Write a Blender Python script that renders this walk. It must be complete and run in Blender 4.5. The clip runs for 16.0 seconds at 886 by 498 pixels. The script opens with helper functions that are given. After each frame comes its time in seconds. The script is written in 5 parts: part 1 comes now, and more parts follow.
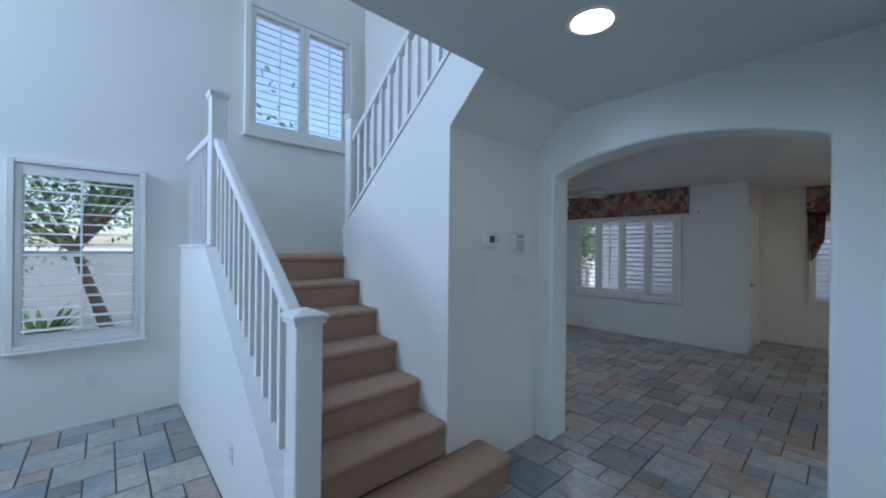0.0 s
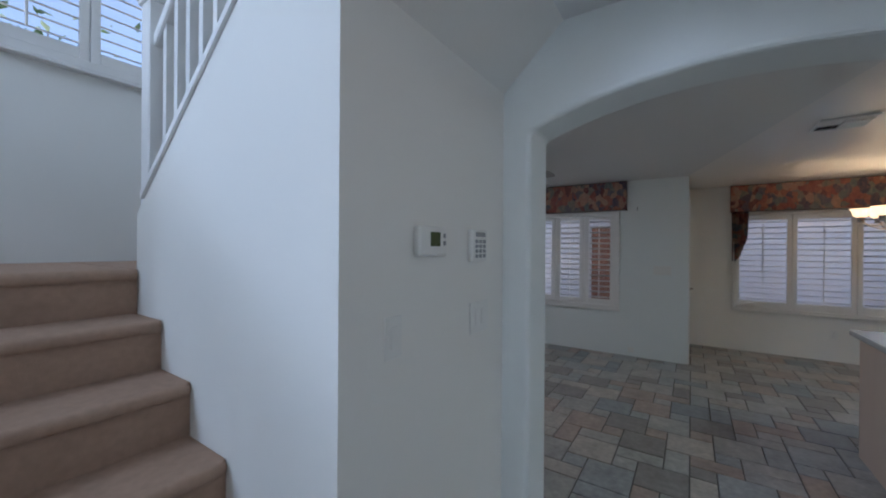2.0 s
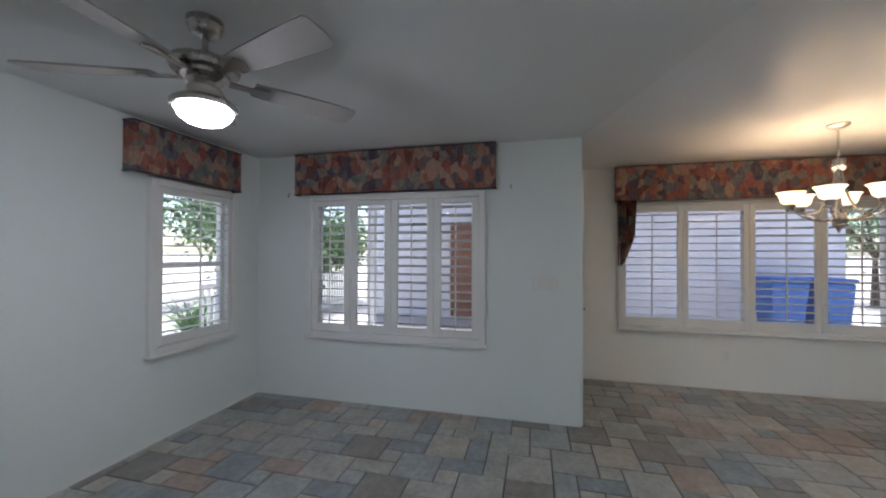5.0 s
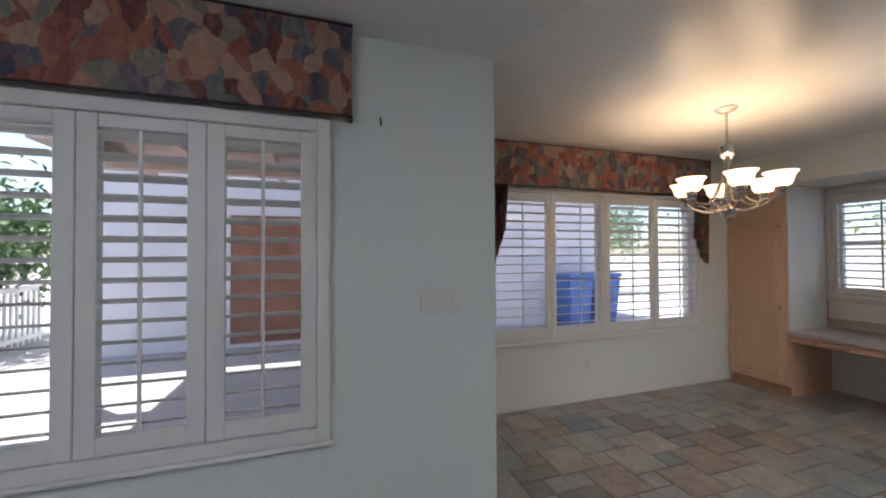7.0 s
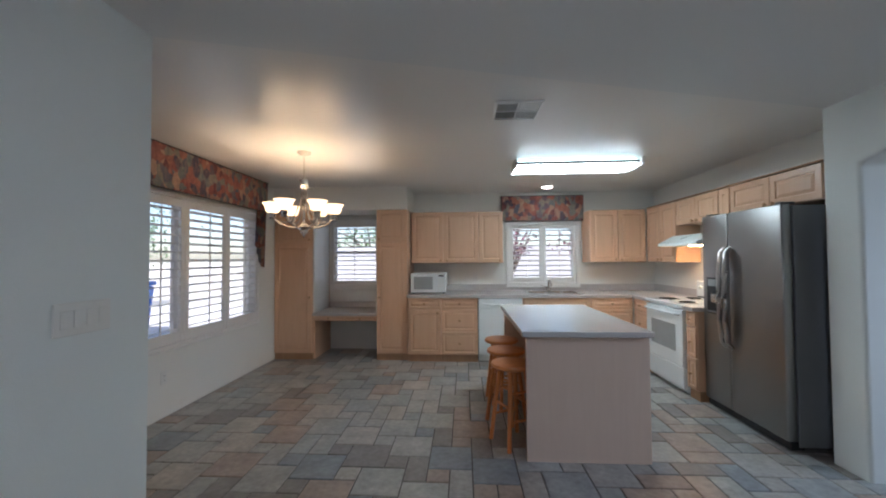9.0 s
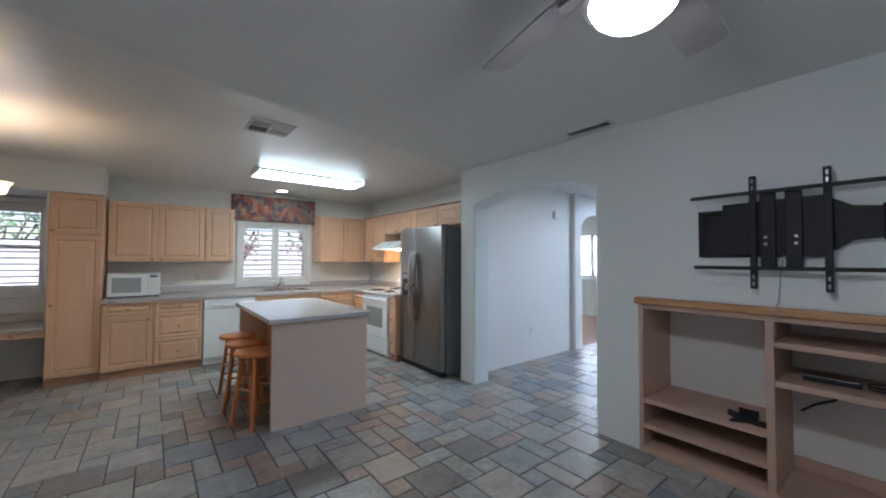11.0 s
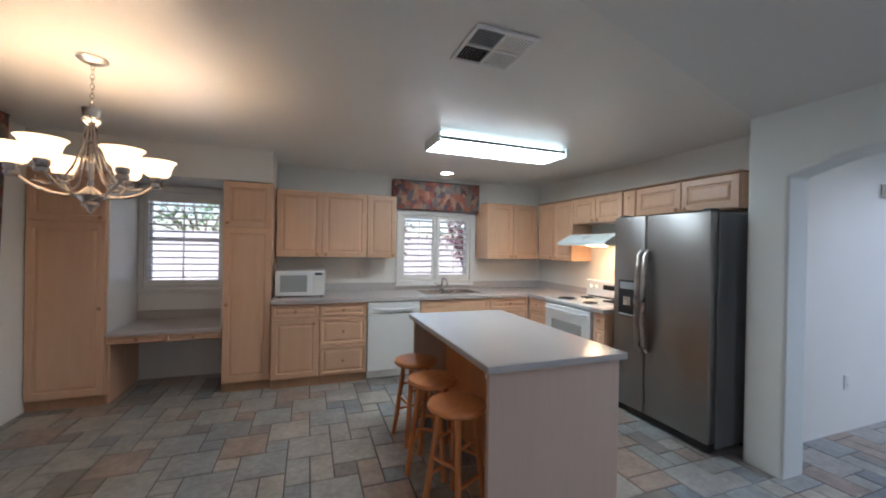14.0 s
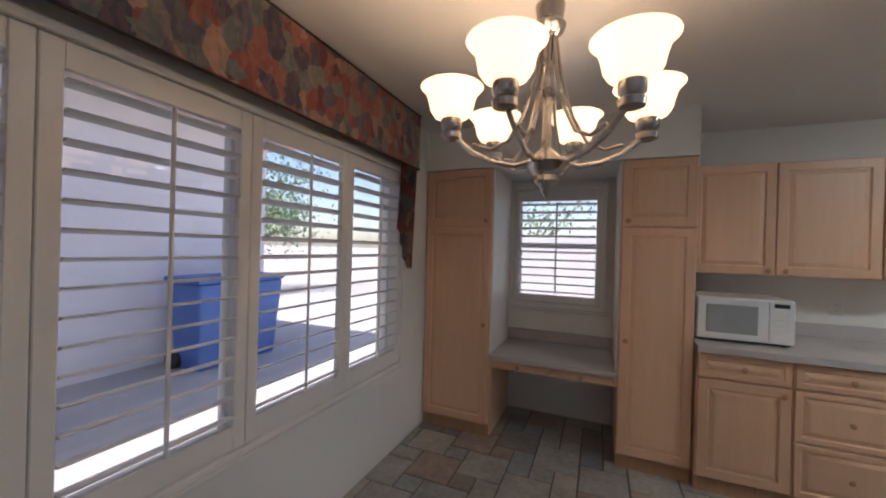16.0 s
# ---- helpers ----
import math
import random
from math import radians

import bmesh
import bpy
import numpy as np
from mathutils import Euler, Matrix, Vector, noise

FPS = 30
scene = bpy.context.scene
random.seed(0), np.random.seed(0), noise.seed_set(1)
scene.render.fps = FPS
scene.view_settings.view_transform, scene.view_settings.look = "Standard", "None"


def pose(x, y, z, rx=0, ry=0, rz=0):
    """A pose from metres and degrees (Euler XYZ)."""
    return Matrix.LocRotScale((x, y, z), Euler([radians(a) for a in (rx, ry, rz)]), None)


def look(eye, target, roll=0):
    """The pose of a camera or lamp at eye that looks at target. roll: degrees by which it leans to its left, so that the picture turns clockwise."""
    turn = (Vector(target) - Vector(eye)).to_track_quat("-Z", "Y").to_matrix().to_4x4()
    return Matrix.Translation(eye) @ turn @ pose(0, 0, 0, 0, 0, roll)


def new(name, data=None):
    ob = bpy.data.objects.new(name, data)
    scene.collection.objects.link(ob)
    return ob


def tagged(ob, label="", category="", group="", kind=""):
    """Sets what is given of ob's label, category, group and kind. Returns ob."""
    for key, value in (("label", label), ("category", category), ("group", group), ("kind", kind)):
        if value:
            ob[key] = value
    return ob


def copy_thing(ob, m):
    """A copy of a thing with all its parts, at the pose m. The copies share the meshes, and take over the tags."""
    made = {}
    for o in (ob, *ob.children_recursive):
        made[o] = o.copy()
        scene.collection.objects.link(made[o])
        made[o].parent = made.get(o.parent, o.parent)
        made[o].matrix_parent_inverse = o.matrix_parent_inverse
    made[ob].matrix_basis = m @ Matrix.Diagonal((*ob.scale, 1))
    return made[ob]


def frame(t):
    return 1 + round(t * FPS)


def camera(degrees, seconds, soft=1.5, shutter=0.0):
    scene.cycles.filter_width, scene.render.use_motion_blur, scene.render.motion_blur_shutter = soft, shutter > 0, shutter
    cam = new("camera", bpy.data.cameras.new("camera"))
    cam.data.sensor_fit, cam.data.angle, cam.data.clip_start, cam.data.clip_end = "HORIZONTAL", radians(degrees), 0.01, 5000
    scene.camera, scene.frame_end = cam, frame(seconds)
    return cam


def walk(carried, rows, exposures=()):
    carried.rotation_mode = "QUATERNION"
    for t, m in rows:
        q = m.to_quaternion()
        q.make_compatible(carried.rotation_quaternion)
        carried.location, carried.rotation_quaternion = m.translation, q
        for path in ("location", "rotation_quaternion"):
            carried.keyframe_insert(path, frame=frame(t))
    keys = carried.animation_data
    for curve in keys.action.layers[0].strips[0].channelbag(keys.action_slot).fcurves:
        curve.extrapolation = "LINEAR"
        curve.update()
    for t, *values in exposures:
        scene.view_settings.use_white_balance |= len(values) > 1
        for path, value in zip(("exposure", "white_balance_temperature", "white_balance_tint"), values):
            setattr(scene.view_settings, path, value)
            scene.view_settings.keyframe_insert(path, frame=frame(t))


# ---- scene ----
cam = camera(100.3, 16.0, 2.0)
PATH = [
    (0, (0.893, 0.395, 1.443), (2.241, 1.873, 1.442), 0.6),
    (0.5, (0.981, 0.715, 1.447), (2.236, 2.272, 1.443), 0.7),
    (1, (1.197, 0.981, 1.454), (2.479, 2.516, 1.451), 0.4),
    (1.5, (1.474, 1.175, 1.479), (2.889, 2.589, 1.477), 0.1),
    (2, (1.818, 1.31, 1.48), (3.478, 2.425, 1.477), 0.4),
    (2.5, (2.215, 1.352, 1.49), (4.012, 2.231, 1.494), -0.1),
    (3, (2.576, 1.391, 1.479), (4.445, 2.101, 1.493), -0.1),
    (3.5, (2.981, 1.405, 1.476), (4.907, 1.944, 1.493), -0.3),
    (4, (3.401, 1.446, 1.474), (5.335, 1.958, 1.487), 0.0),
    (4.2, (3.542, 1.473, 1.459), (5.476, 1.98, 1.475), 0.1),
    (6.5, (5.542, 2.198, 1.473), (7.542, 2.202, 1.473), 0.1),
    (6.7, (5.648, 2.18, 1.449), (7.639, 1.989, 1.471), 0.1),
    (7, (5.821, 2.181, 1.427), (7.723, 1.563, 1.459), -0.3),
    (7.5, (5.978, 2.171, 1.445), (7.604, 1.007, 1.465), 0.1),
    (8, (5.991, 2.332, 1.415), (7.116, 0.679, 1.463), 0.1),
    (8.5, (6.051, 2.646, 1.422), (6.671, 0.745, 1.47), -0.5),
    (9, (6.128, 2.931, 1.413), (6.241, 0.935, 1.466), -0.4),
    (9.5, (6.259, 3.202, 1.399), (5.853, 1.244, 1.45), -0.4),
    (10, (6.378, 3.439, 1.39), (5.633, 1.583, 1.434), -0.1),
    (10.2, (6.409, 3.497, 1.379), (5.558, 1.688, 1.436), 0.1),
    (12.3, (6.493, 3.522, 1.482), (4.971, 2.224, 1.477), 0.1),
    (12.5, (6.447, 3.401, 1.497), (4.993, 2.028, 1.483), -0.1),
    (13, (6.471, 2.924, 1.478), (5.223, 1.36, 1.47), 0.5),
    (13.5, (6.467, 2.424, 1.479), (5.476, 0.687, 1.473), 0.7),
    (14, (6.567, 1.959, 1.484), (5.883, 0.08, 1.478), 1.1),
    (14.5, (6.747, 1.52, 1.505), (6.326, -0.435, 1.484), 1.3),
    (15, (6.874, 1.149, 1.487), (7.002, -0.847, 1.475), 1.0),
    (15.5, (7.187, 0.841, 1.514), (7.652, -1.104, 1.486), 1.3),
    (16, (7.494, 0.597, 1.474), (8.274, -1.244, 1.469), 1.6),
]
EXPOSURES = [(0, 0.40, 5500, 12), (2, 0.42, 6000, 18), (3.5, 0.98, 6050, 16), (6.5, 1.06, 6150, 18), (7.5, 1.0, 6250, 21), (9, 0.98, 5950, 18), (12.5, 1.18, 5900, 17), (13.5, 1.08, 6050, 20), (14.5, 0.85, 6150, 22), (15, 0.72, 6250, 23), (16, 0.64, 6300, 24)]
walk(cam, [(t, look(eye, target, roll)) for t, eye, target, roll in PATH], EXPOSURES)

# ---- world and lights ----
world = bpy.data.worlds.new("sky")
scene.world = world
world.use_nodes = True
wn = world.node_tree.nodes
sky = wn.new("ShaderNodeTexSky")
sky.sky_type = 'NISHITA'
sky.sun_disc = False
sky.sun_elevation, sky.sun_rotation = radians(70), radians(45)
wn["Background"].inputs[1].default_value = 0.15
world.node_tree.links.new(sky.outputs[0], wn["Background"].inputs[0])


def lamp(name, kind, m, watts, colour, size=0.1, size_y=None, angle=None):
    data = bpy.data.lights.new(name, kind)
    data.energy, data.color = watts, colour
    if kind == 'AREA':
        data.size = size
        if size_y:
            data.shape, data.size_y = 'RECTANGLE', size_y
    elif kind == 'SUN':
        data.angle = angle
    else:
        data.shadow_soft_size = size
    ob = new(name, data)
    ob.matrix_world = m
    return ob


# the sun stands high in the north-east
lamp("sun", 'SUN', look((0, 0, 10), (-0.24, -0.24, 10 - 0.94)), 5.0, (1.0, 0.95, 0.87), angle=radians(0.6))

# ---- materials ----


def mat(name, colour, rough=0.5, metal=0.0, vary=0.08, scale=6.0, bump=0.0, bump_scale=60.0, spec=0.5, second=None, rough_vary=0.08):
    """A painted, plastic or metal surface with tone variation at two scales and fine relief."""
    m = bpy.data.materials.new(name)
    m.use_nodes = True
    n, l = m.node_tree.nodes, m.node_tree.links
    b = n["Principled BSDF"]
    b.inputs["Roughness"].default_value = rough
    b.inputs["Metallic"].default_value = metal
    b.inputs["Specular IOR Level"].default_value = spec
    co = n.new("ShaderNodeTexCoord")
    big = n.new("ShaderNodeTexNoise")
    big.inputs["Scale"].default_value, big.inputs["Detail"].default_value = scale, 5
    fine = n.new("ShaderNodeTexNoise")
    fine.inputs["Scale"].default_value, fine.inputs["Detail"].default_value = bump_scale, 3
    l.new(co.outputs["Object"], big.inputs["Vector"])
    l.new(co.outputs["Object"], fine.inputs["Vector"])
    mix = n.new("ShaderNodeMix")
    mix.data_type = 'RGBA'
    dark = second or tuple(c * (1 - vary) for c in colour)
    light = tuple(min(1, c * (1 + vary * 0.5)) for c in colour)
    mix.inputs[6].default_value, mix.inputs[7].default_value = (*dark, 1), (*light, 1)
    l.new(big.outputs["Fac"], mix.inputs[0])
    l.new(mix.outputs[2], b.inputs["Base Color"])
    rr = n.new("ShaderNodeMapRange")
    rr.inputs[3].default_value, rr.inputs[4].default_value = max(0.02, rough - rough_vary), min(1, rough + rough_vary)
    l.new(big.outputs["Fac"], rr.inputs[0])
    l.new(rr.outputs[0], b.inputs["Roughness"])
    if bump:
        bp = n.new("ShaderNodeBump")
        bp.inputs["Strength"].default_value, bp.inputs["Distance"].default_value = bump, 0.004
        l.new(fine.outputs["Fac"], bp.inputs["Height"])
        l.new(bp.outputs[0], b.inputs["Normal"])
    return m


def wood(name, pale, deep, rough=0.35, scale=9.0, axis=2, contrast=0.5):
    """Timber with grain drawn out along one axis and per-board tone."""
    m = bpy.data.materials.new(name)
    m.use_nodes = True
    n, l = m.node_tree.nodes, m.node_tree.links
    b = n["Principled BSDF"]
    co = n.new("ShaderNodeTexCoord")
    mp = n.new("ShaderNodeMapping")
    s = [scale] * 3
    s[axis] = scale * 0.09
    mp.inputs["Scale"].default_value = s
    info = n.new("ShaderNodeObjectInfo")
    add = n.new("ShaderNodeVectorMath")
    add.operation = 'ADD'
    mul = n.new("ShaderNodeMath")
    mul.operation = 'MULTIPLY'
    mul.inputs[1].default_value = 9.0
    l.new(info.outputs["Random"], mul.inputs[0])
    l.new(co.outputs["Object"], add.inputs[0])
    l.new(mul.outputs[0], add.inputs[1])
    l.new(add.outputs[0], mp.inputs["Vector"])
    ns = n.new("ShaderNodeTexNoise")
    ns.inputs["Scale"].default_value, ns.inputs["Detail"].default_value, ns.inputs["Distortion"].default_value = 2.2, 8, 0.6
    l.new(mp.outputs[0], ns.inputs["Vector"])
    rp = n.new("ShaderNodeValToRGB")
    rp.color_ramp.elements[0].position, rp.color_ramp.elements[0].color = 0.5 - contrast / 2, (*deep, 1)
    rp.color_ramp.elements[1].position, rp.color_ramp.elements[1].color = 0.5 + contrast / 2, (*pale, 1)
    l.new(ns.outputs["Fac"], rp.inputs["Fac"])
    hs = n.new("ShaderNodeHueSaturation")
    vr = n.new("ShaderNodeMapRange")
    vr.inputs[3].default_value, vr.inputs[4].default_value = 0.92, 1.06
    l.new(info.outputs["Random"], vr.inputs[0])
    l.new(vr.outputs[0], hs.inputs["Value"])
    l.new(rp.outputs[0], hs.inputs["Color"])
    l.new(hs.outputs[0], b.inputs["Base Color"])
    b.inputs["Roughness"].default_value = rough
    bp = n.new("ShaderNodeBump")
    bp.inputs["Strength"].default_value, bp.inputs["Distance"].default_value = 0.12, 0.003
    l.new(ns.outputs["Fac"], bp.inputs["Height"])
    l.new(bp.outputs[0], b.inputs["Normal"])
    return m


def glow(name, colour, strength, rough=0.4):
    m = bpy.data.materials.new(name)
    m.use_nodes = True
    b = m.node_tree.nodes["Principled BSDF"]
    b.inputs["Base Color"].default_value = (0.85, 0.85, 0.83, 1)
    b.inputs["Roughness"].default_value = rough
    b.inputs["Emission Color"].default_value = (*colour, 1)
    b.inputs["Emission Strength"].default_value = strength
    return m


def glass_mat():
    m = bpy.data.materials.new("window_glass")
    m.use_nodes = True
    b = m.node_tree.nodes["Principled BSDF"]
    b.inputs["Base Color"].default_value = (0.97, 0.99, 0.98, 1)
    b.inputs["Roughness"].default_value = 0.0
    b.inputs["Transmission Weight"].default_value = 1.0
    b.inputs["IOR"].default_value = 1.45
    return m


def fabric_mat():
    """Printed cotton: torn leaf shapes in rust, peach, teal, navy and wine."""
    m = bpy.data.materials.new("printed_fabric")
    m.use_nodes = True
    n, l = m.node_tree.nodes, m.node_tree.links
    b = n["Principled BSDF"]
    co = n.new("ShaderNodeTexCoord")
    wob = n.new("ShaderNodeTexNoise")
    wob.inputs["Scale"].default_value, wob.inputs["Detail"].default_value = 9.0, 6
    l.new(co.outputs["Object"], wob.inputs["Vector"])
    mx = n.new("ShaderNodeMix")
    mx.data_type = 'VECTOR'
    mx.inputs[0].default_value = 0.09
    l.new(co.outputs["Object"], mx.inputs[4])
    l.new(wob.outputs["Color"], mx.inputs[5])
    mp = n.new("ShaderNodeMapping")
    mp.inputs["Rotation"].default_value = (0.5, 0.4, 0.5)
    mp.inputs["Scale"].default_value = (17, 17, 13)
    l.new(mx.outputs[1], mp.inputs["Vector"])
    vo = n.new("ShaderNodeTexVoronoi")
    vo.inputs["Scale"].default_value = 1.0
    l.new(mp.outputs[0], vo.inputs["Vector"])
    sp = n.new("ShaderNodeSeparateColor")
    l.new(vo.outputs["Color"], sp.inputs[0])
    rp = n.new("ShaderNodeValToRGB")
    rp.color_ramp.interpolation = 'CONSTANT'
    tones = [(0.40, 0.23, 0.17), (0.26, 0.07, 0.06), (0.12, 0.17, 0.18), (0.34, 0.12, 0.08), (0.045, 0.05, 0.09),
             (0.20, 0.21, 0.18), (0.42, 0.27, 0.20), (0.13, 0.03, 0.04), (0.30, 0.10, 0.08), (0.09, 0.11, 0.15)]
    el = rp.color_ramp.elements
    el[0].position, el[0].color = 0.0, (*tones[0], 1)
    el[1].position, el[1].color = 0.1, (*tones[1], 1)
    for k in range(2, 10):
        e = el.new(k / 10)
        e.color = (*tones[k], 1)
    l.new(sp.outputs[0], rp.inputs["Fac"])
    m2 = n.new("ShaderNodeMapping")
    m2.inputs["Rotation"].default_value = (0.7, -0.5, 0.2)
    m2.inputs["Scale"].default_value = (52, 52, 13)
    l.new(mx.outputs[1], m2.inputs["Vector"])
    v2 = n.new("ShaderNodeTexVoronoi")
    v2.inputs["Scale"].default_value = 1.0
    l.new(m2.outputs[0], v2.inputs["Vector"])
    s2 = n.new("ShaderNodeSeparateColor")
    l.new(v2.outputs["Color"], s2.inputs[0])
    r2 = n.new("ShaderNodeValToRGB")
    r2.color_ramp.elements[0].color, r2.color_ramp.elements[1].color = (0.10, 0.06, 0.06, 1), (0.50, 0.27, 0.15, 1)
    l.new(s2.outputs[1], r2.inputs["Fac"])
    both = n.new("ShaderNodeMix")
    both.data_type = 'RGBA'
    both.inputs[0].default_value = 0.24
    l.new(rp.outputs[0], both.inputs[6])
    l.new(r2.outputs[0], both.inputs[7])
    ww = n.new("ShaderNodeTexNoise")
    ww.inputs["Scale"].default_value, ww.inputs["Detail"].default_value = 30, 4
    l.new(co.outputs["Object"], ww.inputs["Vector"])
    hs = n.new("ShaderNodeHueSaturation")
    vr = n.new("ShaderNodeMapRange")
    vr.inputs[3].default_value, vr.inputs[4].default_value = 0.65, 1.35
    l.new(ww.outputs["Fac"], vr.inputs[0])
    l.new(vr.outputs[0], hs.inputs["Value"])
    l.new(both.outputs[2], hs.inputs["Color"])
    l.new(hs.outputs[0], b.inputs["Base Color"])
    b.inputs["Roughness"].default_value = 0.85
    wv = n.new("ShaderNodeTexNoise")
    wv.inputs["Scale"].default_value = 400
    l.new(co.outputs["Object"], wv.inputs["Vector"])
    bp = n.new("ShaderNodeBump")
    bp.inputs["Strength"].default_value, bp.inputs["Distance"].default_value = 0.2, 0.002
    l.new(wv.outputs["Fac"], bp.inputs["Height"])
    l.new(bp.outputs[0], b.inputs["Normal"])
    return m


def tile_mat(name, island):
    """Glazed slate-look tile: one tone a tile, cloudy mottling, satin sheen."""
    m = bpy.data.materials.new(name)
    m.use_nodes = True
    n, l = m.node_tree.nodes, m.node_tree.links
    b = n["Principled BSDF"]
    if island:
        rnd = n.new("ShaderNodeNewGeometry").outputs["Random Per Island"]
    else:
        rnd = n.new("ShaderNodeObjectInfo").outputs["Random"]
    rp = n.new("ShaderNodeValToRGB")
    tones = [(0.35, 0.345, 0.32), (0.30, 0.315, 0.315), (0.40, 0.365, 0.32), (0.225, 0.25, 0.265), (0.335, 0.325, 0.305), (0.335, 0.265, 0.22), (0.365, 0.35, 0.325), (0.225, 0.21, 0.19)]
    el = rp.color_ramp.elements
    rp.color_ramp.interpolation = 'CONSTANT'
    el[0].position, el[0].color = 0.0, (*tones[0], 1)
    el[1].position, el[1].color = 1 / 8, (*tones[1], 1)
    for k in range(2, 8):
        e = el.new(k / 8)
        e.color = (*tones[k], 1)
    l.new(rnd, rp.inputs["Fac"])
    geo = n.new("ShaderNodeNewGeometry")
    ns = n.new("ShaderNodeTexNoise")
    ns.inputs["Scale"].default_value, ns.inputs["Detail"].default_value, ns.inputs["Roughness"].default_value = 5.5, 8, 0.65
    l.new(geo.outputs["Position"], ns.inputs["Vector"])
    n2 = n.new("ShaderNodeTexNoise")
    n2.inputs["Scale"].default_value, n2.inputs["Detail"].default_value = 26, 6
    l.new(geo.outputs["Position"], n2.inputs["Vector"])
    mx = n.new("ShaderNodeMix")
    mx.data_type = 'RGBA'
    mx.blend_type = 'OVERLAY'
    mx.inputs[0].default_value = 0.6
    l.new(rp.outputs[0], mx.inputs[6])
    l.new(ns.outputs["Fac"], mx.inputs[7])
    m3 = n.new("ShaderNodeMix")
    m3.data_type = 'RGBA'
    m3.blend_type = 'OVERLAY'
    m3.inputs[0].default_value = 0.4
    l.new(mx.outputs[2], m3.inputs[6])
    l.new(n2.outputs["Fac"], m3.inputs[7])
    l.new(m3.outputs[2], b.inputs["Base Color"])
    rr = n.new("ShaderNodeMapRange")
    rr.inputs[3].default_value, rr.inputs[4].default_value = 0.26, 0.46
    l.new(n2.outputs["Fac"], rr.inputs[0])
    l.new(rr.outputs[0], b.inputs["Roughness"])
    bp = n.new("ShaderNodeBump")
    bp.inputs["Strength"].default_value, bp.inputs["Distance"].default_value = 0.25, 0.006
    l.new(ns.outputs["Fac"], bp.inputs["Height"])
    l.new(bp.outputs[0], b.inputs["Normal"])
    return m


WALL = mat("wall_paint_cream", (0.80, 0.79, 0.74), 0.75, vary=0.03, scale=1.5, bump=0.12, bump_scale=140)
WALL_COOL = mat("wall_paint_pale_green", (0.76, 0.80, 0.78), 0.75, vary=0.03, scale=1.5, bump=0.12, bump_scale=140)
CEIL_FLAT = mat("ceiling_paint_flat", (0.74, 0.75, 0.74), 0.8, vary=0.03, scale=1.2, bump=0.1, bump_scale=120)
CEIL_GLOSS = mat("ceiling_paint_gloss", (0.78, 0.77, 0.74), 0.30, vary=0.02, scale=1.2, bump=0.06, bump_scale=60, rough_vary=0.0)
TRIM = mat("trim_paint_white", (0.82, 0.82, 0.80), 0.38, vary=0.03, scale=4, bump=0.04)
SHUT = mat("shutter_paint_white", (0.80, 0.79, 0.76), 0.42, vary=0.03, scale=4, bump=0.03)
GLASS = glass_mat()
GROUT = mat("grout", (0.11, 0.10, 0.092), 0.9, vary=0.25, scale=8, bump=0.4, bump_scale=200)
TILE = tile_mat("slate_tile", False)
TILE_FAR = tile_mat("slate_tile_joined", True)
MAPLE = wood("maple", (0.76, 0.49, 0.32), (0.67, 0.405, 0.25), 0.34, contrast=0.8)
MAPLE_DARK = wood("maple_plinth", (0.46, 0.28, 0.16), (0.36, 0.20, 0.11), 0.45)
PINE = wood("orange_pine", (0.68, 0.27, 0.09), (0.54, 0.18, 0.05), 0.32)
OAKTRIM = wood("oak_trim", (0.60, 0.34, 0.16), (0.42, 0.21, 0.09), 0.4, axis=1)
SHELF = mat("shelf_paint_pinkish", (0.56, 0.38, 0.285), 0.5, vary=0.06, scale=3, bump=0.05)
LAMI = mat("laminate_grey", (0.53, 0.49, 0.47), 0.35, vary=0.10, scale=90, bump=0.02)
LAMI_TOP = mat("laminate_pale", (0.52, 0.505, 0.49), 0.16, vary=0.08, scale=120)
CARPET = mat("carpet_tan", (0.47, 0.315, 0.225), 0.95, vary=0.22, scale=40, bump=0.9, bump_scale=420)
STEEL = mat("brushed_steel", (0.31, 0.305, 0.30), 0.36, 1.0, vary=0.08, scale=3)
STEEL_SIDE = mat("grey_enamel", (0.17, 0.175, 0.18), 0.45, vary=0.08, scale=5, bump=0.05)
CHROME = mat("brushed_nickel", (0.50, 0.47, 0.44), 0.28, 1.0, vary=0.05)
SINKST = mat("sink_steel", (0.6, 0.6, 0.6), 0.25, 1.0, vary=0.05)
APPL = mat("appliance_white", (0.80, 0.83, 0.83), 0.22, vary=0.02, scale=3)
APPL_GREY = mat("appliance_grey_glass", (0.34, 0.36, 0.36), 0.15, vary=0.1, scale=8)
BLACK = mat("black_plastic", (0.015, 0.015, 0.017), 0.35, vary=0.3, scale=10, bump=0.05)
BLACK_MET = mat("black_steel", (0.008, 0.008, 0.009), 0.6, vary=0.3, scale=20, bump=0.08)
DARKGAP = mat("dark_void", (0.01, 0.01, 0.01), 0.9)
PLASTIC = mat("ivory_plastic", (0.76, 0.76, 0.72), 0.35, vary=0.03)
LCD = mat("lcd_green", (0.10, 0.13, 0.06), 0.2, vary=0.1)
FABRIC = fabric_mat()
PIPING = mat("dark_piping", (0.03, 0.02, 0.02), 0.8, vary=0.2)
KNOB = wood("knob_wood", (0.52, 0.30, 0.16), (0.42, 0.22, 0.11), 0.35, scale=40)
FANBLADE = mat("fan_blade_grey", (0.38, 0.355, 0.335), 0.6, vary=0.08, scale=12)

# ---- builders ----


